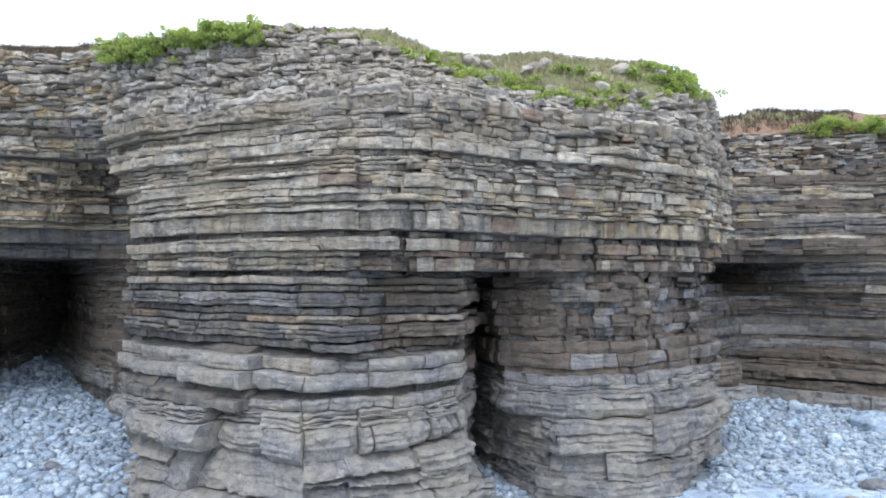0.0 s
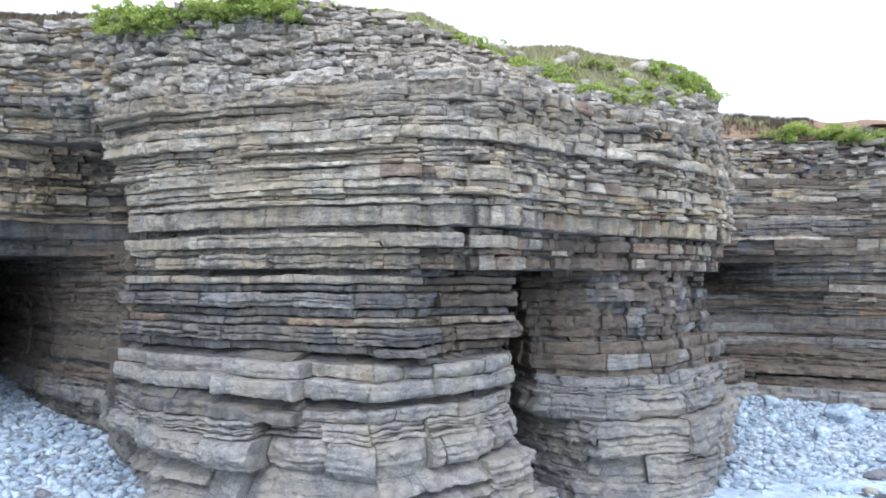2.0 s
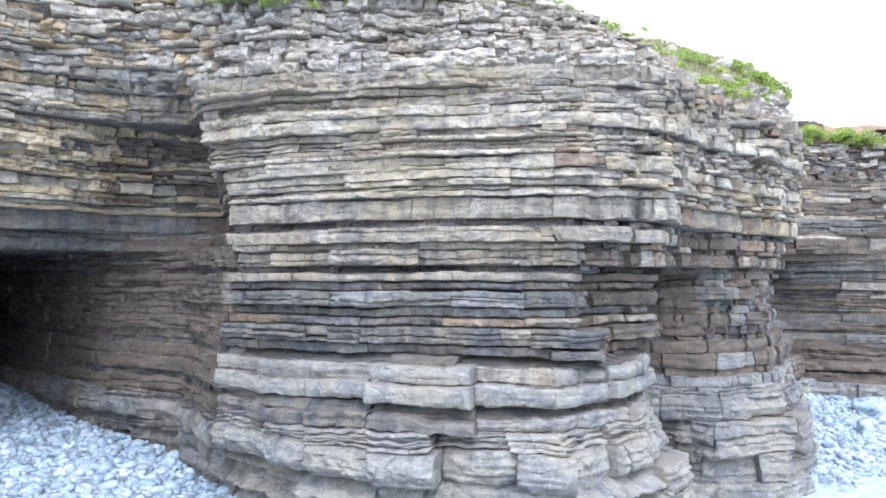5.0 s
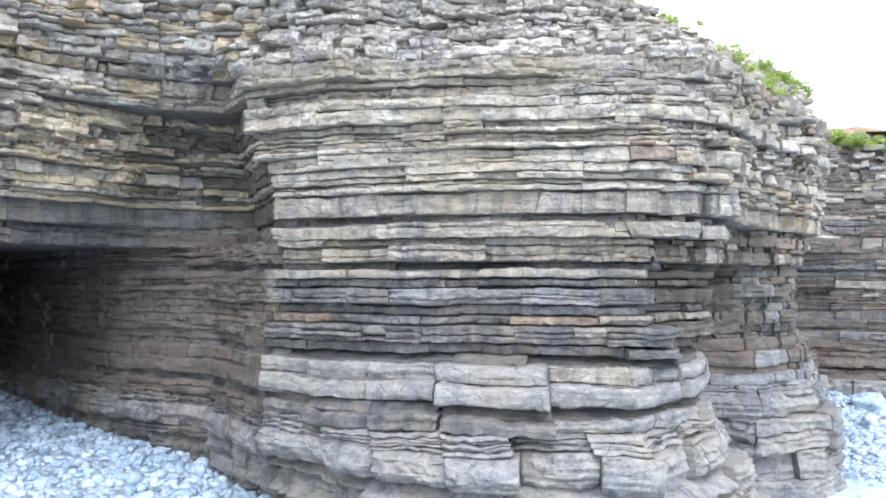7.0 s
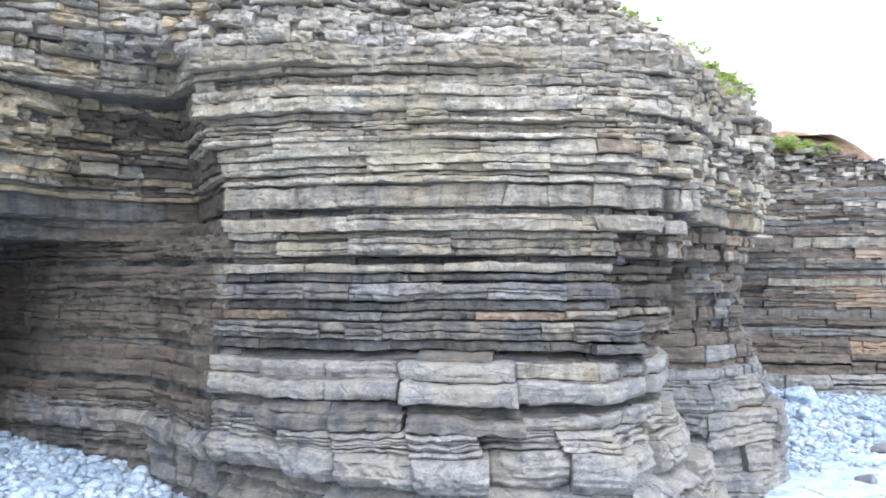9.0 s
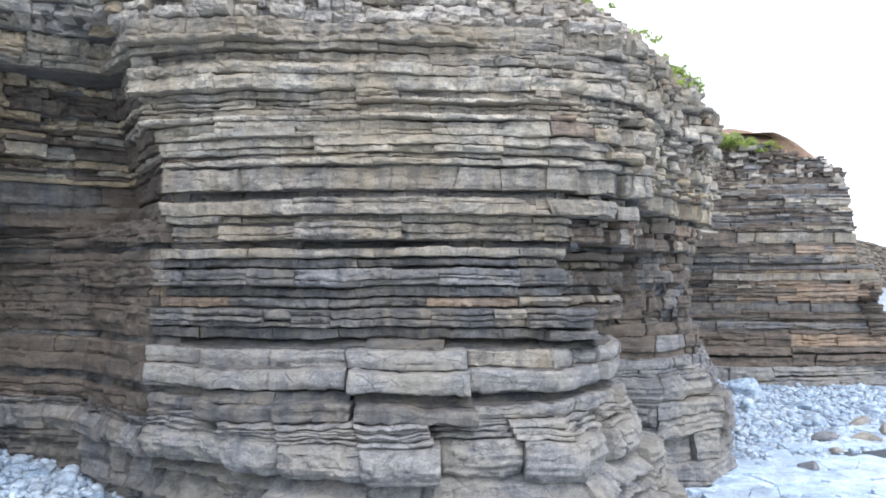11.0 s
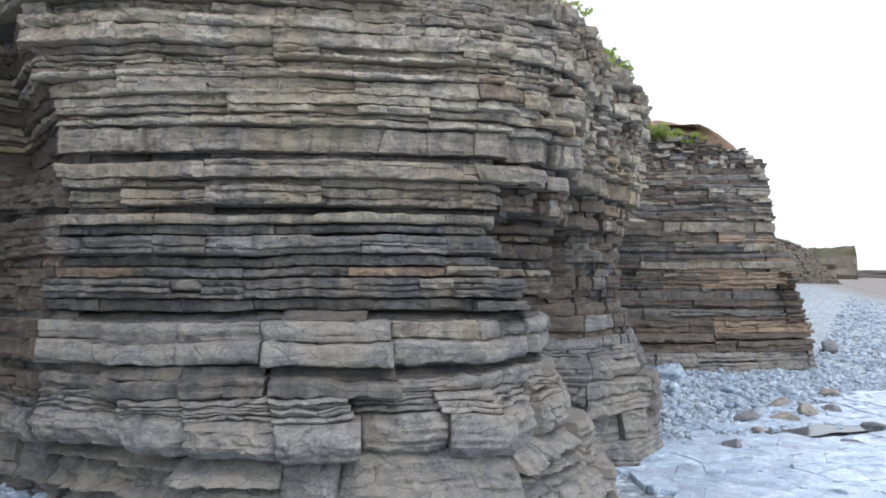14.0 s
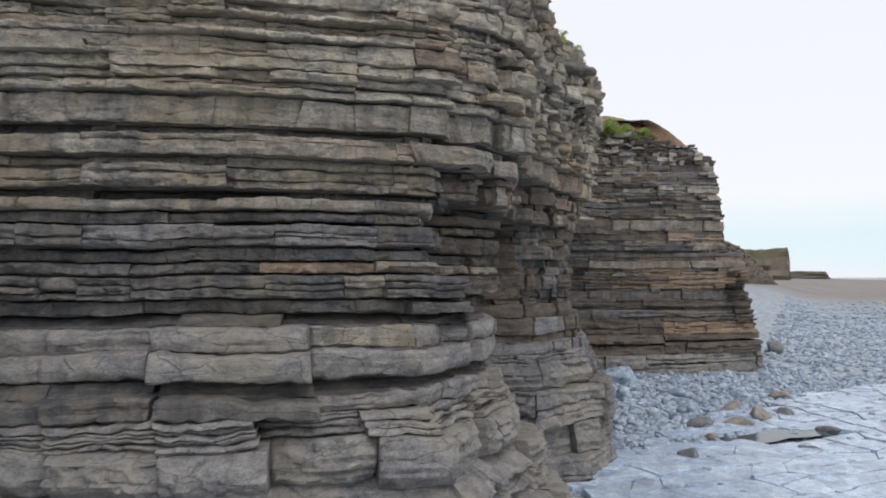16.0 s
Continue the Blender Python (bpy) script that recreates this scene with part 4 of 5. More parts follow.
# the cliff is built bed by bed; the blocks that the camera passes nearest are parts of their own
cliff = tagged(new("cliff"), "layered grey and buff limestone sea cliff with dark shale partings", "cliff", kind="structure")
NEAR = (7.15, 11.75)
SOLID = (1.04, 1.88, 2.1, 3.38, 4.19, 5.36, 6.0)  # massive beds that do not part
joint_rng = random.Random(5)
single = 0
for bi, (z0, z1, off, blen, bulge, rough, slope, kind) in enumerate(BEDS):
    zc = (z0 + z1) / 2
    line = outline(zc)
    v, f = bed_core(line, z0 - 0.01, z1 + 0.012, off, [(17.0, 40.0), (-15.0, 40.0)], np.array([max(0.0, (zc - edge_height(q)) * 1.5 + 0.25) if q > 9.2 and zc > edge_height(q) - 0.12 else 0.0 for q in line.u]))
    bed = part("rock_bed", mesh_of("rock_bed", v, f, [CORE], smooth=False), cliff)
    rest = Pile()
    s = line.s_of(0.8)
    s_end = line.s_of(25.8)
    group = max(i for i, q in enumerate(GROUPS) if zc > q)
    corners = [line.s_of(k) for k in sorted([2.0, 7.0, 10.0, 25.0] + (line.breaks or [11.0, 12.0, 16.0, 17.0, 18.0, 19.0]))]
    jog, run_left, rk, split, lean1 = 0.0, 0, 0, 1, 0.0
    while s < s_end:
        u = line.u_at(s)
        far = u > 20.3 or u < 1.0
        broken = 10.0 < u < 19.8 and z0 > 2.3
        scale = 1.35 if 7 < u < 10 and kind != 'rubble' else 1.0
        if broken and z0 > 3.5 and kind != "rubble":
            scale = 0.62
        if u > 20 and kind != "rubble":
            scale = 1.5
        if 2.5 < u < 7 and kind != "rubble":
            scale = 0.8 if u < 5.6 and zc > 4.6 else 1.25 if zc > 1.6 else 0.45
        if 11.9 < u < 20 and zc < 3.6:
            scale = 1.5
        ln = blen * scale * joint_rng.choice((0.35, 0.6, 0.8, 1.0, 1.3, 1.9)) * joint_rng.uniform(0.8, 1.2)
        s1 = min(s + max(ln, 0.14), s_end)
        cu, co = COLUMNS[group]
        if kind != "rubble":
            # end at one of the joints that the neighbouring beds share
            near_u = cu[np.argmin(np.abs(cu - line.u_at(s1)))]
            cand = line.s_of(float(near_u))
            if cand > s + 0.12 and abs(cand - s1) < 0.55:
                s1 = min(cand, s_end)
        if 1.0 < z0 < 2.3 and 6.95 < u < 9.95:
            s1 = line.s_of(float(min(q for q in cu if q > u + 0.05)))
        turn_here = False
        for corner in corners:
            if s + 0.05 < corner < s1 + 0.06:
                s1 = corner
                turn_here = True
        uc = line.u_at((s + s1) / 2)
        pc, _ = line.at(np.array([(s + s1) / 2]))
        # broad waves of the face, much alike in neighbouring beds
        sway = float(vnoise(np.array([[pc[0, 0], pc[0, 1], zc * 1.6]]), 0.9, 41)[0]) * 0.09 + float(vnoise(np.array([[pc[0, 0], pc[0, 1], bi * 3.7]]), 0.7, 42)[0]) * 0.05
        if kind in ("lower", "shale") and zc < 2.4 and uc > 7:
            sway = float(vnoise(np.array([[pc[0, 0], pc[0, 1], bi * 3.7]]), 0.7, 42)[0]) * 0.03
            sway += float(vnoise(np.array([[pc[0, 0], pc[0, 1], zc * 0.35]]), 0.95, 43)[0]) * 0.23
        pillar = 14.6 < uc < 18.4 and zc < 3.6
        cove = 2.3 < uc < 6.95 and 0.3 < zc < 5.8
        if 3.88 < z0 < 3.9 and 6.85 < uc < 7.15:
            sway += 0.22
        bulged = 1.2 < uc < 5.6 and 4.6 < zc < 6.3
        if bulged:
            jog = joint_rng.gauss(0, 0.07)
        elif cove:
            sway *= 0.4
            jog = joint_rng.gauss(0, 0.018)
        elif kind == "rubble":
            jog = joint_rng.gauss(0, 0.065)
        elif uc > 20 and kind != 'rubble':
            jog = float(co[max(0, np.searchsorted(cu, uc) - 1)]) + joint_rng.gauss(0, 0.014)
            sway *= 0.6
        elif kind == "lower" and 7 < uc < 20:
            jog = float(co[max(0, np.searchsorted(cu, uc) - 1)]) + joint_rng.gauss(0, 0.012)
        elif broken:
            jog = float(co[max(0, np.searchsorted(cu, uc) - 1)]) + joint_rng.gauss(0, 0.03)
        elif joint_rng.random() < 0.33:
            jog = joint_rng.gauss(0, 0.055)
        else:
            jog = jog + joint_rng.gauss(0, 0.006)
        if pillar:
            jog = float(co[max(0, np.searchsorted(cu, uc) - 1)]) + joint_rng.gauss(0, 0.02)
            sway *= 0.4
        if 10.36 < uc < 11.0 and z0 > 3.58 and z0 < 6.2:
            sway -= 0.15 if z0 > 4.15 else 0.04
        jog = max(jog, -0.09 - min(sway, 0.2))
        deep = 1.1 if 10 < uc < 20 or uc < 7 else 0.6
        rb = {"lower": 0.016, "rubble": 0.01}.get(kind, 0.006) if uc < 20 else 0.012
        step = 0.085 if far else 0.026 if 6.8 < u < 11.6 else 0.042
        if run_left <= 0:
            rk = choose_rock(kind, uc, zc, joint_rng)
            run_left = 1 if kind == "rubble" or broken and zc > 3.6 else joint_rng.choice((2, 3, 4, 5)) if u > 12 else joint_rng.choice((1, 2, 3, 4))
            split = joint_rng.choice((1, 1, 2)) if kind not in ("rubble", "shale") and z1 - z0 > 0.12 else 1
            if z1 - z0 > 0.2 and kind in ("grey", "blue") and zc < 4.1:
                split = joint_rng.choice((1, 2, 2, 3))
            if round(z0, 2) in SOLID or (u > 11 and kind != "lower"):
                split = 1
            elif kind == "lower":
                split = joint_rng.choice((1, 1, 1, 2)) if z1 - z0 < 0.3 else 1 if z0 > 1 else joint_rng.choice((1, 2, 2, 3))
            if u > 20 and kind != "rubble":
                split = joint_rng.choice((2, 3, 4)) if z1 - z0 > 0.3 else joint_rng.choice((1, 2, 2)) if z1 - z0 > 0.11 else 1
            if rk in (6, 7) and u > 7:
                run_left = 1
        run_left = 0 if turn_here else run_left - 1
        lean0, lean1 = lean1, joint_rng.gauss(0, 0.12)
        skip = kind == "rubble" and (joint_rng.random() < 0.015 or (uc > 9 and zc > edge_height(uc) + 0.04 and joint_rng.random() < (0.8 if 12.5 < uc < 20 and zc < edge_height(uc) + 0.3 else 1.0)))
        if not skip:
            a, b = z0 + joint_rng.uniform(0, 0.004), z1 - joint_rng.random() ** 2 * 0.16 * (z1 - z0) * (0.3 if kind == "lower" or cove or uc > 20 else 1)
            if kind != 'rubble' and ((cove and zc < 4.2) or pillar or uc > 20):
                a, b = z0 - 0.01, z1 + 0.012
            elif kind == 'lower':
                b = z1 + 0.004
            cuts = [0] + sorted(joint_rng.uniform(0.25, 0.75) for _ in range(split - 1)) + [1]
            bv, bf = np.zeros((0, 3)), []
            blg = bulge * joint_rng.uniform(0.5, 1.3) * (1 if uc < 20 else 0.15)
            if 1.0 < z0 < 1.1 and 9.0 < uc < 11.0:
                a -= 0.11 * (1 - abs(uc - 10.0))
            for k in range(split):
                if cuts[k + 1] - cuts[k] < 0.12:
                    continue
                za, zb = a + (b - a) * cuts[k], a + (b - a) * cuts[k + 1] - (0.006 if k < split - 1 else 0)
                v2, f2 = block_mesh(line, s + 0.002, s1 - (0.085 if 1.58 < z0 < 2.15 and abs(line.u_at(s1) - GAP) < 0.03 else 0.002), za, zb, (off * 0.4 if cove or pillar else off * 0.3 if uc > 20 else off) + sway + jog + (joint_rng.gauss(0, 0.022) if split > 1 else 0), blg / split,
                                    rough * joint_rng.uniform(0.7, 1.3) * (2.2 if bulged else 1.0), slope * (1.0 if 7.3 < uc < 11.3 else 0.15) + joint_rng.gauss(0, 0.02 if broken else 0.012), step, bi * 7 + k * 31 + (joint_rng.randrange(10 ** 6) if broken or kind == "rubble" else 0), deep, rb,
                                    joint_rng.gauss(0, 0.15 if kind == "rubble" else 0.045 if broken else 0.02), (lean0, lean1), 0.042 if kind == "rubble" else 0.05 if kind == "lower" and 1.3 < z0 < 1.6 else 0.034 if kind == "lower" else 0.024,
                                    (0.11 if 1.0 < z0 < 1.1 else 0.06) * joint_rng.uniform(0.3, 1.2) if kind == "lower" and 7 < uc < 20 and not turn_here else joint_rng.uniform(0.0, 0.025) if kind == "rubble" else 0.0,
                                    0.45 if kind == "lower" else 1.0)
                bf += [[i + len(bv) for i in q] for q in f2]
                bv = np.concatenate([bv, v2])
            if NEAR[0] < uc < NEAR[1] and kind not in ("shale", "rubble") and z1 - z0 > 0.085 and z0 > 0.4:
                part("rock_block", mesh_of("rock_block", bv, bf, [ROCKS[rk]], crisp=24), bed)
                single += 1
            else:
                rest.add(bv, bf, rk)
        s = s1
    me = rest.mesh("rock_blocks", ROCKS, crisp=24)
    part("rock_blocks", me, bed, "further blocks of the same bed", "stuff")

# three ledges that jut from the second pillar's foot into the bay
for z0, z1, path, deep, k in ((0.95, 1.2, [(4.3, 13.9), (4.95, 14.2), (6.6, 15.0), (6.2, 15.9)], 0.9, 4), (1.21, 1.74, [(4.4, 14.0), (5.05, 14.4), (6.25, 14.95), (5.9, 15.8)], 0.8, 8), (1.8, 2.28, [(4.4, 14.2), (4.95, 14.55), (5.75, 15.0), (5.5, 15.7)], 0.7, 8)):
    ln = Line(np.array(path), np.arange(4.0))
    v, f = block_mesh(ln, 0.02, ln.length - 0.02, z0, z1, 0.0, 0.03, 0.045, 0.02, 0.04, int(z0 * 100), deep, 0.016, 0.0, (0.0, 0.0), 0.03, 0.0, 0.8)
    part("rock_ledge", mesh_of("rock_ledge", v, f, [ROCKS[k]], crisp=24), cliff)


# ---------------------------------------------------------------- turf and soil on the cliff top
def turf_width(u):
    return float(np.interp(u, [0, 9, 11, 12.5, 17, 19, 20, 21, 26], [1.2, 1.2, 1.6, 2.5, 1.4, 0.9, 0.7, 0.7, 1.5]))


def crest(u):
    return float(np.interp(u, [0, 6, 8, 9.6, 11, 13, 15, 17, 19, 20.5, 21.5, 23, 24, 25, 26], [8.2, 8.15, 8.0, 7.95, 7.84, 7.8, 7.88, 8.0, 8.02, 7.9, 8.25, 8.15, 8.05, 7.85, 7.8]))


def turf_point(u, f, out=0.0):
    zc = edge_height(u)
    pt = np.array([np.interp(zc, LZ, np.array([np.interp(u, np.arange(NST), LP[i, :, k]) for i in range(len(LZ))])) for k in (0, 1)])
    a, b = (np.array([np.interp(zc, LZ, np.array([np.interp(uu, np.arange(NST), LP[i, :, k]) for i in range(len(LZ))])) for k in (0, 1)]) for uu in (max(u - 0.6, 0), min(u + 0.6, 26)))
    t = b - a
    t /= np.linalg.norm(t)
    n = np.array([t[1], -t[0]])
    w = turf_width(u)
    q = pt - n * (w * f + 0.09 - out)
    zz = zc + (crest(u) - zc) * (1 - (1 - min(f, 1)) ** 1.5) + 0.02 * max(0, f - 1)
    bump = float(vnoise(np.array([[q[0], q[1], zz]]), 1.3, 31)[0]) * 0.09 + float(vnoise(np.array([[q[0], q[1], zz]]), 4.0, 32)[0]) * 0.04
    return np.array([q[0], q[1], zz + bump * min(1, 0.3 + f)])


fs = [-0.02, 0.06, 0.14, 0.22, 0.31, 0.4, 0.5, 0.6, 0.72, 0.85, 1.0, 1.2, 1.5]
us = np.linspace(0, 26, 261)
tv = np.array([turf_point(u, f) for u in us for f in fs])
nf = len(fs)
tf = [(i * nf + j, (i + 1) * nf + j, (i + 1) * nf + j + 1, i * nf + j + 1) for i in range(len(us) - 1) for j in range(nf - 1)]
tm = [1 if (us[i] > 20.6 and j < 6) or us[i] > 22.6 else 0 for i in range(len(us) - 1) for j in range(nf - 1)]
turf = tagged(new("turf", mesh_of("turf", tv, tf, [TURF, SOIL], tm)), "thin dry brown-green turf on the cliff top", "turf", kind="structure")
iv = [(-15, 14.4, 7.5), (-6, 14.4, 7.5), (-2, 13.9, 7.3), (3, 15.6, 7.4), (5.0, 17.5, 7.4), (6.0, 21, 7.3), (8, 22, 7.3), (11.5, 21.4, 7.3), (13, 20.6, 6.8), (15.5, 23, 6.6), (17, 40, 6.6), (-15, 40, 7.4)]
tagged(new("turf_inland", mesh_of("turf_inland", iv, [tuple(range(len(iv)))], [TURF])), "level turf behind the cliff edge", "turf", kind="structure")


def blade_pile(count, u0, u1, f0, f1, height, seed, keep=None):
    r = random.Random(seed)
    pile = Pile()
    done = 0
    while done < count:
        u, f = r.uniform(u0, u1), r.uniform(f0, f1)
        p = turf_point(u, f)
        done += 1
        for _ in range(7):
            b = p + np.array([r.gauss(0, 0.05), r.gauss(0, 0.05), -0.03])
            a = r.uniform(0, 6.28)
            w = r.uniform(0.005, 0.011)
            hgt = height * r.uniform(0.5, 1.3)
            lean = np.array([r.gauss(0, 0.4), r.gauss(0, 0.4), 0]) * hgt
            d = np.array([math.cos(a), math.sin(a), 0]) * w
            v = np.array([b - d, b + d, b + d * 0.6 + lean * 0.4 + (0, 0, hgt * 0.6), b - d * 0.6 + lean * 0.4 + (0, 0, hgt * 0.6), b + lean + (0, 0, hgt)])
            pile.add(v, [(0, 1, 2, 3), (3, 2, 4)])
    return pile


grass = blade_pile(3200, 10.3, 19.8, 0.2, 1.25, 0.11, 3).mesh("grass", [GRASS])
tagged(new("grass", grass), "dry straw-coloured grass over the sloping cliff top", "grass", kind="stuff")
grass2 = blade_pile(2200, 1.0, 10.3, 0.0, 0.9, 0.09, 4).mesh("grass_fringe", [HEATH])
tagged(new("grass_fringe", grass2), "dark low heath along the cliff edge", "grass", kind="stuff")
grass3 = blade_pile(700, 20.5, 22.8, 0.1, 1.2, 0.16, 5).mesh("heath", [HEATH])
tagged(new("heath", grass3), "brown heath on the far cliff edge", "heath", kind="stuff")


def bush(u, f, size, seed, flat=0.3, hang=0.0, out=0.0):
    """A low leafy cliff plant: a few stems and a loose crown of small leaves."""
    r = random.Random(seed)
    c = turf_point(u, f, out)
    root = new("bush")
    root.location = c
    leaves, stems = Pile(), Pile()
    lobes = [(np.array([r.gauss(0, size * 0.55), r.gauss(0, size * 0.3), r.uniform(0.0, size * flat) - hang * r.random()]), size * r.uniform(0.16, 0.32)) for _ in range(int(9 + size * 18))]
    for lp, lr in lobes:
        d = lp
        w = 0.008
        stems.add(np.array([(-w, 0, -0.08), (w, 0, -0.08), d + (w, 0, 0), d + (-w, 0, 0)]), [(0, 1, 2, 3)])
        for _ in range(int(200 * (lr / 0.2) ** 1.7)):
            th, ph = r.uniform(0, 6.283), math.acos(r.uniform(-0.5, 1))
            rad = lr * r.uniform(0.55, 1.08)
            q = lp + np.array([math.sin(ph) * math.cos(th), math.sin(ph) * math.sin(th), 0.75 * math.cos(ph)]) * rad
            a = np.array([r.gauss(0, 1), r.gauss(0, 1), r.gauss(0.2, 0.6)])
            a /= np.linalg.norm(a)
            b = np.cross(a, [r.gauss(0, 0.5), r.gauss(0, 0.5), 1])
            b /= np.linalg.norm(b) + 1e-6
            L, W = r.uniform(0.035, 0.07), r.uniform(0.013, 0.024)
            leaves.add(np.array([q - a * L * 0.5, q + b * W - a * 0.1 * L, q + a * L * 0.5, q - b * W - a * 0.1 * L]), [(0, 1, 2, 3)])
    part("stem_clump", stems.mesh("stem_clump", [STEM]), root)
    part("foliage", leaves.mesh("foliage", [LEAF], False), root)
    return tagged(root, "low bright green leafy clump growing on the cliff edge", "plant", "cliff edge plants")


BUSHES = [(7.5, -0.1, 0.4), (7.1, -0.08, 0.34), (8.35, -0.02, 0.42), (8.7, 0.0, 0.46), (9.05, 0.0, 0.44), (9.3, -0.08, 0.34), (6.85, 0.02, 0.36), (7.0, 0.0, 0.42), (7.15, 0.05, 0.34), (7.35, 0.02, 0.36), (7.6, 0.0, 0.34), (7.75, -0.12, 0.30), (7.95, 0.0, 0.34), (8.2, 0.08, 0.40), (8.55, 0.12, 0.46),
          (8.9, 0.14, 0.5), (9.2, 0.1, 0.42), (9.45, 0.05, 0.36), (10.15, 0.15, 0.32), (10.45, 0.05, 0.34)]
SLOPE_BUSHES = [(10.75, 0.12, 0.26), (11.3, 0.1, 0.34), (11.6, 0.2, 0.36), (11.95, 0.12, 0.42), (12.35, 0.1, 0.4), (13.1, 0.08, 0.3), (14.6, 0.1, 0.36), (15.2, 0.18, 0.44),
                (15.8, 0.1, 0.34), (16.3, 0.3, 0.34), (16.6, 0.05, 0.34), (17.2, 0.35, 0.4), (17.6, 0.15, 0.42), (18.1, 0.3, 0.46), (18.5, 0.2, 0.4)]
rs = random.Random(61)
SLOPE_BUSHES += [(rs.uniform(10.9, 13.0), rs.uniform(0.02, 0.35), rs.uniform(0.2, 0.32)) for _ in range(14)] + [(rs.uniform(13.6, 18.6), rs.uniform(0.0, 0.5), rs.uniform(0.22, 0.38)) for _ in range(24)] + [(rs.uniform(16.8, 18.7), rs.uniform(0.1, 0.8), rs.uniform(0.28, 0.42)) for _ in range(12)]
FAR_BUSHES = [(22.2, 0.1, 0.6), (22.5, 0.2, 0.7), (22.85, 0.1, 0.7), (23.2, 0.15, 0.75), (23.5, 0.1, 0.7), (23.9, 0.1, 0.6), (24.3, 0.15, 0.5)]
for k, (u, f, sz) in enumerate(BUSHES):
    bush(u, f, sz * 1.05, 100 + k, hang=0.4, out=0.16 if u < 9.6 else 0.04)
for k, (u, f, sz) in enumerate(SLOPE_BUSHES):
    bush(u, f, sz * 1.1, 200 + k, flat=0.2, hang=0.15)
for k, (u, f, sz) in enumerate(FAR_BUSHES):
    bush(u, f, sz, 300 + k, flat=0.3, hang=0.25)


# ---------------------------------------------------------------- loose stones
def ico(level_):
    bm = bmesh.new()
    bmesh.ops.create_icosphere(bm, subdivisions=level_, radius=1.0)
    v = np.array([x.co[:] for x in bm.verts])
    f = [tuple(x.index for x in q.verts) for q in bm.faces]
    bm.free()
    return v, f


ICO = {k: ico(k) for k in (1, 2, 3)}


def stone(r, size, detail, angular=0.25, flat=0.6):
    v, f = ICO[detail]
    seed = r.randrange(1000)
    d = 1 + angular * vnoise(v + seed, 1.3, seed) + 0.5 * angular * vnoise(v + seed, 2.9, seed + 1)
    sc = np.array([size * r.uniform(0.8, 1.3), size * r.uniform(0.65, 1.0), size * flat * r.uniform(0.75, 1.2)])
    q = v * d[:, None] * sc
    m = np.array(Euler((r.gauss(0, 0.3), r.gauss(0, 0.3), r.uniform(0, 6.28))).to_matrix())
    return q @ m.T, f


def split_stone(r, size, flat=0.6):
    """A blocky stone: a lump cut flat along several planes, then a little worn."""
    v, f = ICO[3]
    q = v.copy()
    for _ in range(9):
        n = np.array([r.gauss(0, 1), r.gauss(0, 1), r.gauss(0, 0.8)])
        n /= np.linalg.norm(n)
        q = q - n * np.clip(q @ n - r.uniform(0.5, 0.8), 0, None)[:, None] * 0.93
    q = q * (1 + 0.05 * vnoise(v + r.random() * 50, 3.0, 5)[:, None]) * (size * r.uniform(1.0, 1.4), size * r.uniform(0.75, 1.05), size * flat * r.uniform(0.9, 1.3))
    m = np.array(Euler((r.gauss(0, 0.12), r.gauss(0, 0.12), r.uniform(0, 6.28))).to_matrix())
    return q @ m.T, f


def ground_z(x, y):
    """Height of the beach: a shingle bank in the western cove, a low pavement to the east, falling gently to the sea."""
    x, y = np.asarray(x, float), np.asarray(y, float)
    west = 0.2 + 0.1 * np.clip(-x - 5.6, -1, 5) + np.where(y > 12.9, 0.075 * (y - 12.9), 0.04 * (y - 12.9))
    east = -0.40 + np.where(y > 13.7, 0.10 * np.maximum(y - 13.7, 0), 0.012 * (y - 13.7))
    k = np.clip((x + 5.5) / 5.5, 0, 1)
    k = k * k * (3 - 2 * k)
    near = np.clip(west, -0.5, 1.6) * (1 - k) + np.clip(east, -0.7, 0.25) * k
    d = np.hypot(x, y - 10)
    # storm bank of pale shingle under the far cliffs
    bank = np.clip((y - (11.5 + 0.45 * x) + 7) / 7, 0, 1.15) ** 1.4 * 1.7 * np.clip((x - 28) / 24, 0, 1)
    near = near + bank
    return near - 0.0016 * np.maximum(d - 25, 0) + 0.05 * vnoise(np.column_stack([x.ravel(), y.ravel(), np.zeros(x.size)]), 0.5, 9).reshape(x.shape)


def spread(a, b, dense, far):
    """Grid lines: even between a and b, then ever wider out to far."""
    g = list(np.arange(a, b + 1e-6, dense))
    st, q = dense, b
    while q < far:
        st *= 1.22
        q += st
        g.append(q)
    st, q = dense, a
    while q > -far:
        st *= 1.22
        q -= st
        g.insert(0, q)
    return np.array(g)


gx, gy = spread(-13, 22, 0.35, 3500), spread(2, 22, 0.35, 3500)
GX, GY = np.meshgrid(gx, gy, indexing="ij")
gv = np.column_stack([GX.ravel(), GY.ravel(), ground_z(GX, GY).ravel()])
ny = len(gy)
gi, gj = np.meshgrid(np.arange(len(gx) - 1), np.arange(ny - 1), indexing="ij")
ga = (gi * ny + gj).ravel()
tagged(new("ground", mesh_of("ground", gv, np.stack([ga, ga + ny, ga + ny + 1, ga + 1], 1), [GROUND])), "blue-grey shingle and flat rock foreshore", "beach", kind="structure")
sea = np.array([(-4000, -4000, -1.75), (4000, -4000, -1.75), (4000, 4000, -1.75), (-4000, 4000, -1.75)], float)
tagged(new("sea", mesh_of("sea", sea, [(0, 1, 2, 3)], [SEA])), "calm pale grey-blue sea at the horizon", "sea", kind="structure")

FOOT = outline(0.1)
ring = np.concatenate([FOOT.p[::16], np.array([(17.0, 40.0), (-15.0, 40.0)])])


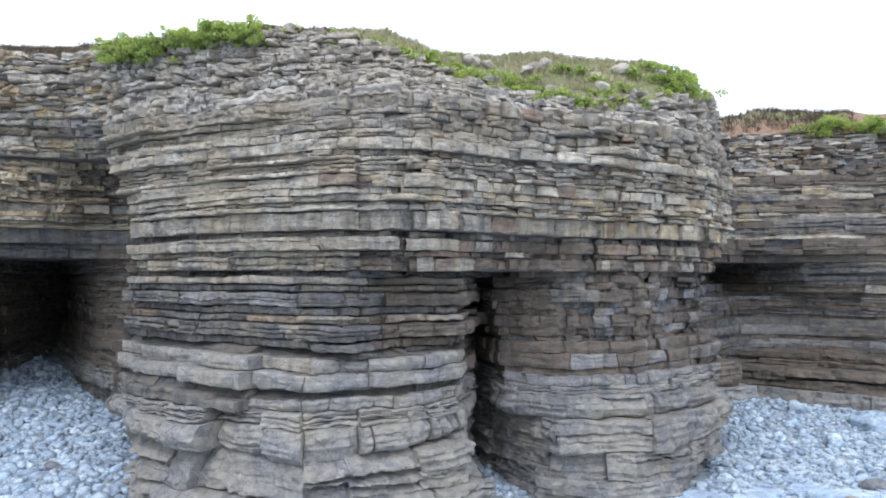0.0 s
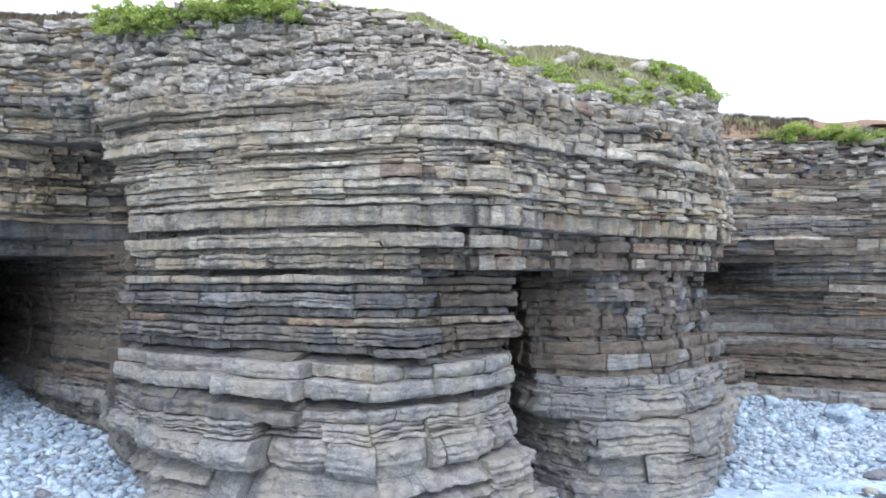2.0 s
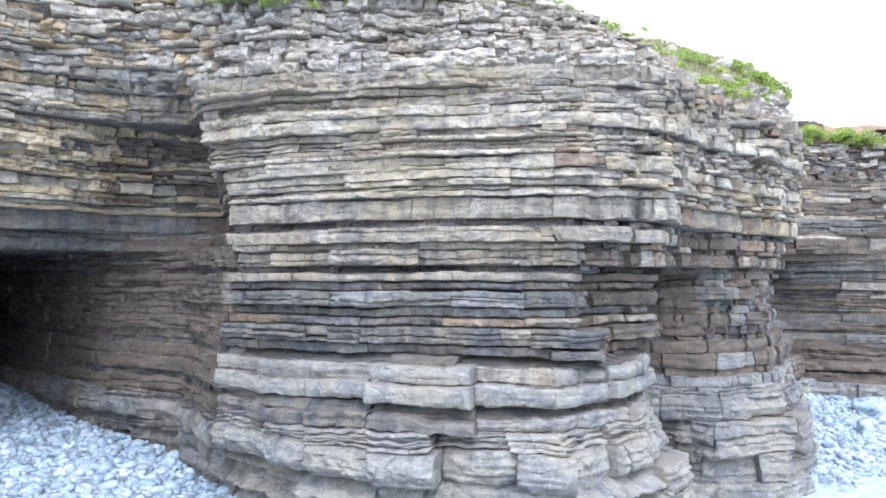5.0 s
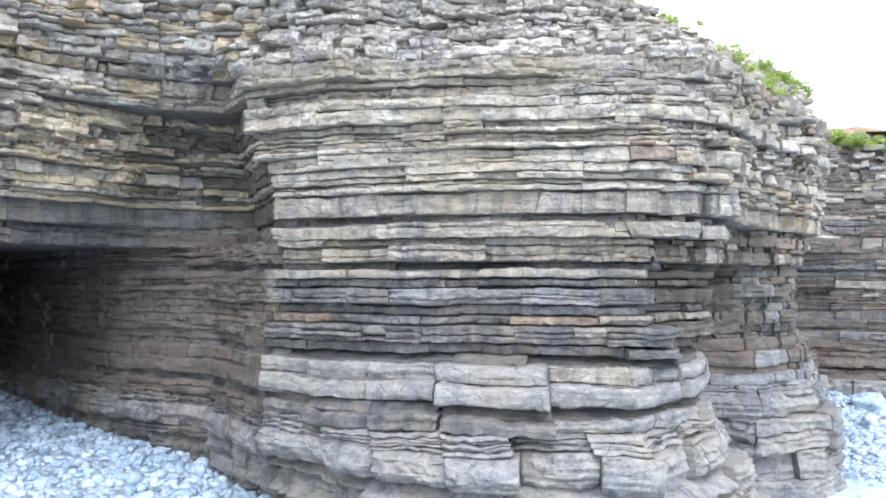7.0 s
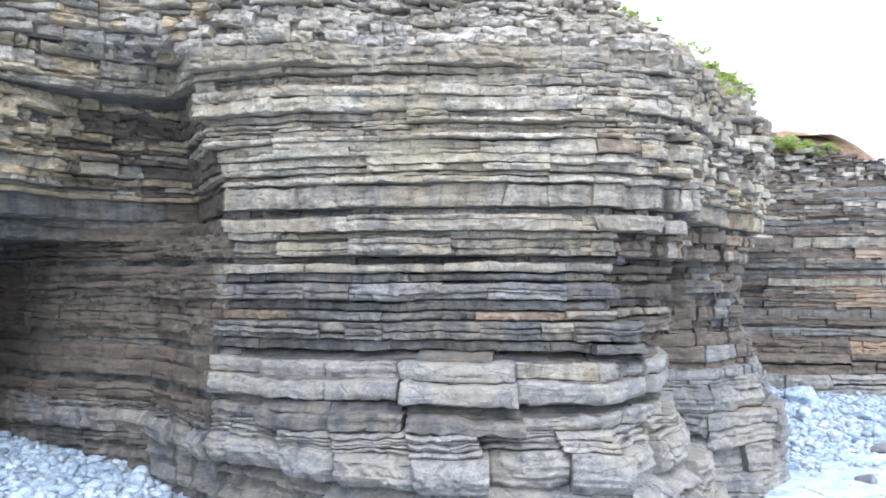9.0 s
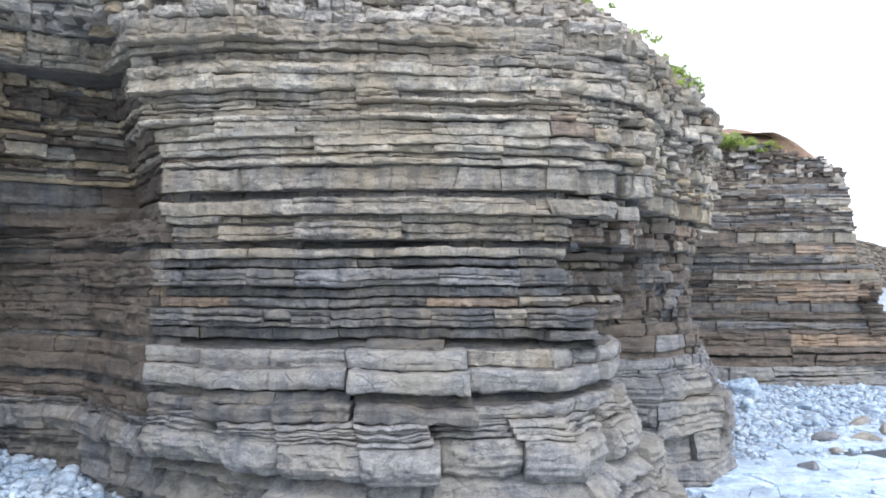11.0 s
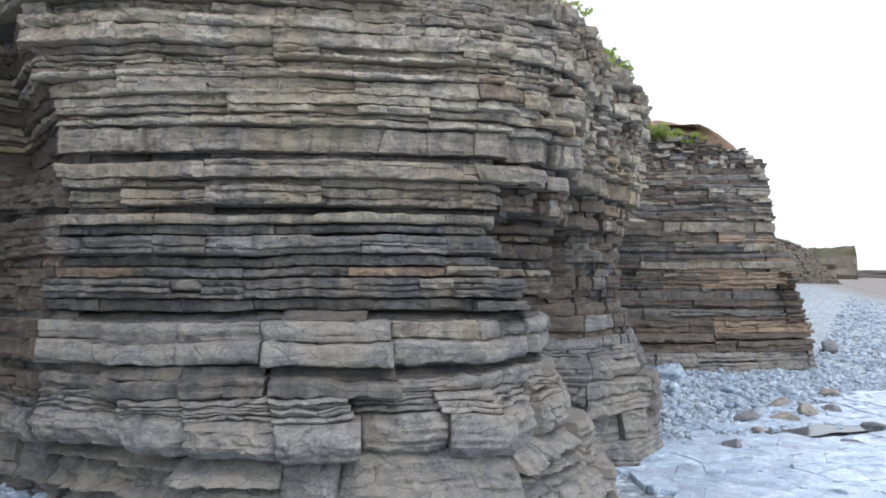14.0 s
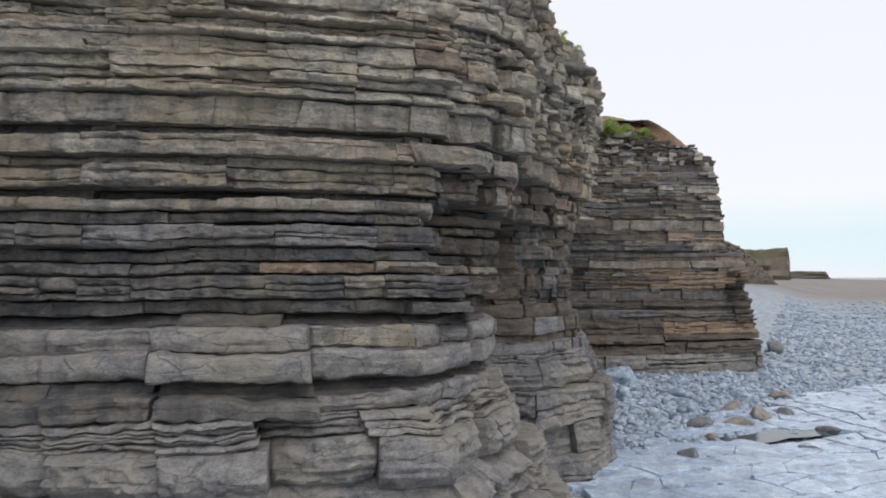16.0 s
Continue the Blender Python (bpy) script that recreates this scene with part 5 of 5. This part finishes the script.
def inside_cliff(x, y):
    c = False
    n = len(ring)
    x0, y0 = ring[-1]
    for i in range(n):
        x1, y1 = ring[i]
        if (y1 > y) != (y0 > y) and x < (x0 - x1) * (y - y1) / (y0 - y1) + x1:
            c = not c
        x0, y0 = x1, y1
    return c


def cover(x, y):
    """How thickly pebbles lie."""
    if x < -2.5:
        return 1.0
    if y < 10.6:
        return 0.12
    bank = np.clip((y - (11.3 + 0.10 * max(0, x - 4))) / 1.8, 0, 1)
    return 0.08 + 0.92 * float(bank)


r = random.Random(77)
near, far_p = Pile(), Pile()
count = 0
while count < 9000:
    if r.random() < 0.46:
        x, y = r.uniform(-12, -3.0), r.uniform(7.5, 20.5)
    else:
        x, y = r.uniform(0.3, 17), r.uniform(9.0, 20.5)
    if r.random() > cover(x, y) or inside_cliff(x, y):
        continue
    size = 0.045 + 0.055 * r.random() ** 2 + (0.08 * r.random() if r.random() < 0.14 else 0)
    v, f = stone(r, size, 2 if (y < 16.5) else 1, 0.22, 0.62)
    near.add(v + np.array([x, y, float(ground_z(x, y)) + size * 0.22]), f)
    count += 1
tagged(new("pebbles", near.mesh("pebbles", [PEBBLE])), "rounded blue-grey limestone pebbles on the beach", "pebbles", kind="stuff")
count = 0
while count < 6000:
    t = r.random()
    x, y = r.uniform(9, 75), r.uniform(3, 34)
    if inside_cliff(x, y) or (y > 20.0 + 0.45 * (x - 25)) and x > 15.5 or r.random() > 1.3 * (1 - (x - 9) / 80) ** 2 * (1.0 if y > 10.5 + 0.05 * x else 0.35):
        continue
    size = 0.07 + 0.12 * r.random() ** 2
    v, f = stone(r, size, 1, 0.25, 0.5)
    far_p.add(v + np.array([x, y, float(ground_z(x, y)) + size * 0.12]), f)
    count += 1
tagged(new("far_pebbles", far_p.mesh("far_pebbles", [PEBBLE])), "scattered cobbles over the outer beach", "cobbles", kind="stuff")

# boulders that can be told apart: x, y, size
BOULDERS = [(5.2, 11.75, 0.19, 1), (8.0, 13.15, 0.26, 1), (7.4, 12.2, 0.17, 0), (9.66, 12.75, 0.3, 2), (10.35, 12.5, 0.24, 1), (10.0, 13.55, 0.28, 2), (7.1, 12.4, 0.15, 2), (8.9, 13.4, 0.24, 0),
            (9.44, 11.2, 0.24, 1), (7.6, 10.75, 0.22, 1), (10.1, 15.2, 0.26, 0), (10.1, 16.75, 0.5, 0), (8.5, 15.55, 0.27, 0), (7.3, 15.3, 0.13, 0), (8.9, 18.0, 0.3, 0), (7.6, 16.2, 0.14, 0), (20.3, 17.5, 0.45, 1),
            (8.6, 12.7, 0.26, 2), (9.2, 14.2, 0.2, 0), (7.9, 14.3, 0.2, 0), (11.3, 14.1, 0.26, 0), (12.4, 13.6, 0.28, 2), (-6.6, 12.1, 0.14, 1), (-5.2, 11.7, 0.13, 2), (-7.4, 11.6, 0.12, 0), (6.2, 12.1, 0.16, 0)]
rb = random.Random(8)
for x, y, size, tint in BOULDERS:
    v, f = split_stone(rb, size, 0.4 if (x, y) in ((9.44, 11.2), (7.6, 10.75)) else 0.95 if (x, y) == (5.2, 11.75) else 0.62) if tint != 0 or size > 0.22 else stone(rb, size, 3, 0.25, 0.62)
    ob = new("boulder", mesh_of("boulder", v, f, [(PEBBLE, BOULDER, TAN)[tint]]))
    ob.location = (x, y, float(ground_z(x, y)) + size * 0.3)
    tagged(ob, ("pale blue-grey worn boulder among the pebbles", "dark grey weathered boulder on the foreshore", "buff-coloured blocky boulder among the pebbles")[tint], "boulder", "boulders on the beach")

# loose rocks among the plants on the sloping top
rt = random.Random(33)
for k in range(22):
    u, f_ = rt.uniform(13.0, 18.9), rt.uniform(0.02, 0.6)
    size = rt.uniform(0.09, 0.2)
    v, f = split_stone(rt, size, 0.6)
    ob = new("rock", mesh_of("rock", v, f, [RUBBLE], crisp=30))
    ob.location = turf_point(u, f_) + np.array([0, 0, size * 0.12])
    tagged(ob, "weathered pale grey rock half sunk in the turf slope", "rock", "rocks on the turf slope")

# flat pavement of jointed slabs on the eastern foreshore
pavement = tagged(new("pavement"), "flat blue-grey limestone pavement cut by joints", "rock pavement", kind="structure")
rp = random.Random(19)
PX, PY, PA = 8.3, 11.6, radians(-22)  # the pool's place and trend
ca, sa_ = math.cos(radians(24)), math.sin(radians(24))
NA, NB = 22, 26
corner_pts = {(i, j): (0.82 * (i - 4) + rp.gauss(0, 0.17) + 0.22 * (j % 2), 0.52 * (j - 14) + rp.gauss(0, 0.09)) for i in range(NA + 1) for j in range(NB + 1)}
made = 0
for i in range(NA):
    for j in range(NB):
        quad = [corner_pts[i, j], corner_pts[i + 1, j], corner_pts[i + 1, j + 1], corner_pts[i, j + 1]]
        quad = [(4.5 + ca * a + sa_ * b, 9.5 - sa_ * a * 0.6 + ca * b) for a, b in quad]
        x, y = sum(q[0] for q in quad) / 4, sum(q[1] for q in quad) / 4
        dx, dy = (x - PX) * math.cos(PA) + (y - PY) * math.sin(PA), -(x - PX) * math.sin(PA) + (y - PY) * math.cos(PA)
        if not (1.2 < x < 18 and 4.0 < y < 12.3 + 0.10 * x) or inside_cliff(x, y) or (dx / 1.5) ** 2 + (dy / 0.5) ** 2 < 1 or made >= 300 or rp.random() < 0.04:
            continue
        pts = []
        for k in range(4):
            (ax, ay), (bx, by) = quad[k], quad[(k + 1) % 4]
            for t in (0.1, 0.37, 0.63, 0.9):
                wob = rp.gauss(0, 0.012)
                pts.append((ax + (bx - ax) * t - x + wob, ay + (by - ay) * t - y + wob))
        m = len(pts)
        zt = float(ground_z(x, y)) + 0.085 + rp.uniform(-0.008, 0.014)
        pv = [(px * 0.985, py * 0.975, zt - 0.006) for px, py in pts] + [(px * 0.988, py * 0.98, zt - 0.2) for px, py in pts] + [(px * 0.97, py * 0.958, zt) for px, py in pts]
        pf = [(m + q, m + (q + 1) % m, (q + 1) % m, q) for q in range(m)] + [(q, (q + 1) % m, 2 * m + (q + 1) % m, 2 * m + q) for q in range(m)] + [tuple(range(2 * m, 3 * m))]
        ob = part("slab", mesh_of("slab", pv, pf, [SLAB], smooth=False), pavement)
        ob.location = (x, y, 0)
        made += 1

# tide pool
pp = []
for k in range(48):
    a = k / 48 * 2 * math.pi
    rr = 1 + 0.25 * math.sin(2 * a + 0.7) + 0.16 * math.sin(5 * a) + 0.08 * math.sin(9 * a + 1)
    ex, ey = 1.35 * rr * math.cos(a), 0.42 * rr * math.sin(a)
    pp.append((PX + ex * math.cos(PA) - ey * math.sin(PA), PY + ex * math.sin(PA) + ey * math.cos(PA), float(ground_z(PX, PY)) + 0.082))
tagged(new("tide_pool", mesh_of("tide_pool", pp, [tuple(range(48))], [POOL])), "shallow still tide pool reflecting the white sky", "pool", kind="structure")


# ---------------------------------------------------------------- cliffs further along the coast
def far_cliff(name, stations_by_z, beds, top, label, step, blen, back):
    zs = np.array([q[0] for q in stations_by_z])
    ps = np.array([q[1] for q in stations_by_z], float)
    root = tagged(new(name), label, "cliff", kind="structure")
    rr = random.Random(len(name))
    pile = Pile()
    for z0, z1 in beds:
        zc = (z0 + z1) / 2
        pts = np.stack([[np.interp(zc, zs, ps[:, i, k]) for k in (0, 1)] for i in range(ps.shape[1])])
        ln = Line(pts, np.arange(len(pts)), 0.4)
        v, f = bed_core(ln, z0 - 0.01, z1 + 0.01, -0.05, back)
        pile.add(v, f, 1)
        s = 0.0
        while s < ln.length - 0.2:
            L = blen * rr.uniform(0.5, 1.6) * (1 + s / 25)
            s1 = min(s + L, ln.length)
            bv, bf = block_mesh(ln, s, s1, z0, z1 - rr.uniform(0.01, 0.05), rr.gauss(0, 0.10), 0.02, 0.06, 0, step * (1 + s / 20), rr.randrange(10 ** 6), 1.0, 0.03, rr.gauss(0, 0.05), (0.0, 0.0), 0.0)
            pile.add(bv, bf, 0)
            s = s1
    part("rock_beds", pile.mesh("rock_beds", [FARROCK, CORE]), root)
    zt = beds[-1][1]
    pts = ps[-1]
    rim = [(p[0], p[1], zt + 0.01) for p in pts] + [(b[0], b[1], zt + top) for b in back]
    part("turf_top", mesh_of("turf_top", rim, [tuple(range(len(rim)))], [TURF]), root)
    return root


bz, q = [], -0.8
rr0 = random.Random(4)
while q < 6.3:
    h = rr0.uniform(0.16, 0.36)
    bz.append((q, q + h))
    q += h
far_cliff("east_cliff", [
    (-0.8, [(16.2, 19.0), (20, 21.8), (25.6, 20.3), (29, 24.5), (45, 33), (66, 43.4), (97, 54), (107, 80)]),
    (2.0, [(16.2, 19.0), (20, 22.2), (24.6, 21.2), (29, 25.5), (45, 33.5), (66, 43.7), (97, 54.4), (107, 80)]),
    (4.2, [(16.2, 19.0), (20, 22.6), (23.6, 22.4), (29, 27), (45, 34), (66, 44), (92, 54.2), (98, 80)]),
    (6.5, [(16.2, 19.5), (19, 24.6), (22, 26.5), (29, 31), (45, 36), (66, 44.4), (88, 54.4), (95, 80)])],
    bz, 0.25, "layered buff cliff receding along the beach", 0.35, 0.9, [(107, 140), (16.5, 140)])

# a higher headland far down the coast and a low dark point beyond it
def far_land(name, label, pts, height, mat, seed):
    """A distant headland: steep stepped face with a rounded turf back."""
    rr = np.array(pts, float)
    rows = [(0.0, 0.0), (0.15, 0.012), (0.3, 0.015), (0.45, 0.03), (0.6, 0.034), (0.75, 0.06), (0.87, 0.10), (0.97, 0.2), (1.03, 0.5)]
    n = rr - np.array([-5.85, 4.79])
    n /= np.linalg.norm(n, axis=1)[:, None]
    v = []
    for k, (hz, bk) in enumerate(rows):
        at = np.column_stack([rr, np.full(len(rr), hz * 90)])
        w = vnoise(at, 0.06, seed) * height * 0.10 + vnoise(at, 0.3, seed + 1) * height * 0.05
        push = vnoise(at, 0.12, seed + 2) * height * 0.25 + vnoise(at, 0.5, seed + 3) * height * 0.08
        q = rr + n * ((bk * height * 4) + push)[:, None]
        v.append(np.column_stack([q, -1.5 + (np.array(height_of(rr, height)) + w) * hz]))
    m = len(rr)
    vv = np.concatenate(v)
    f = [(k * m + i, k * m + i + 1, (k + 1) * m + i + 1, (k + 1) * m + i) for k in range(len(rows) - 1) for i in range(m - 1)]
    fm = [0 if k < 5 else 1 for k in range(len(rows) - 1) for i in range(m - 1)]
    return tagged(new(name, mesh_of(name, vv, f, [mat, FARTURF], fm, crisp=20)), label, "headland", kind="structure")


def height_of(rr, height):
    t = np.linspace(0, 1, len(rr))
    return height * np.clip(np.minimum(1.0, (1 - t) * 7), 0.25, 1)


def run(a, b, n=40, wob=0.0):
    t = np.linspace(0, 1, n)
    a, b = np.array(a), np.array(b)
    p = a + (b - a) * t[:, None]
    return p + np.column_stack([np.sin(t * 17) * wob, np.cos(t * 11) * wob])


def from_eye(az, dist):
    """A place at a bearing from the walk's end."""
    return (-5.85 + dist * math.sin(radians(az)), 4.79 + dist * math.cos(radians(az)))


far_land("far_headland", "high grassy headland far along the coast", run(from_eye(60.0, 330), from_eye(65.3, 300), 90, 2), 15.5, FARROCK, 3)
far_land("low_point", "low dark rocky point on the horizon", run(from_eye(62.0, 1000), from_eye(67.8, 950), 30, 5), 11.0, CORE, 5)
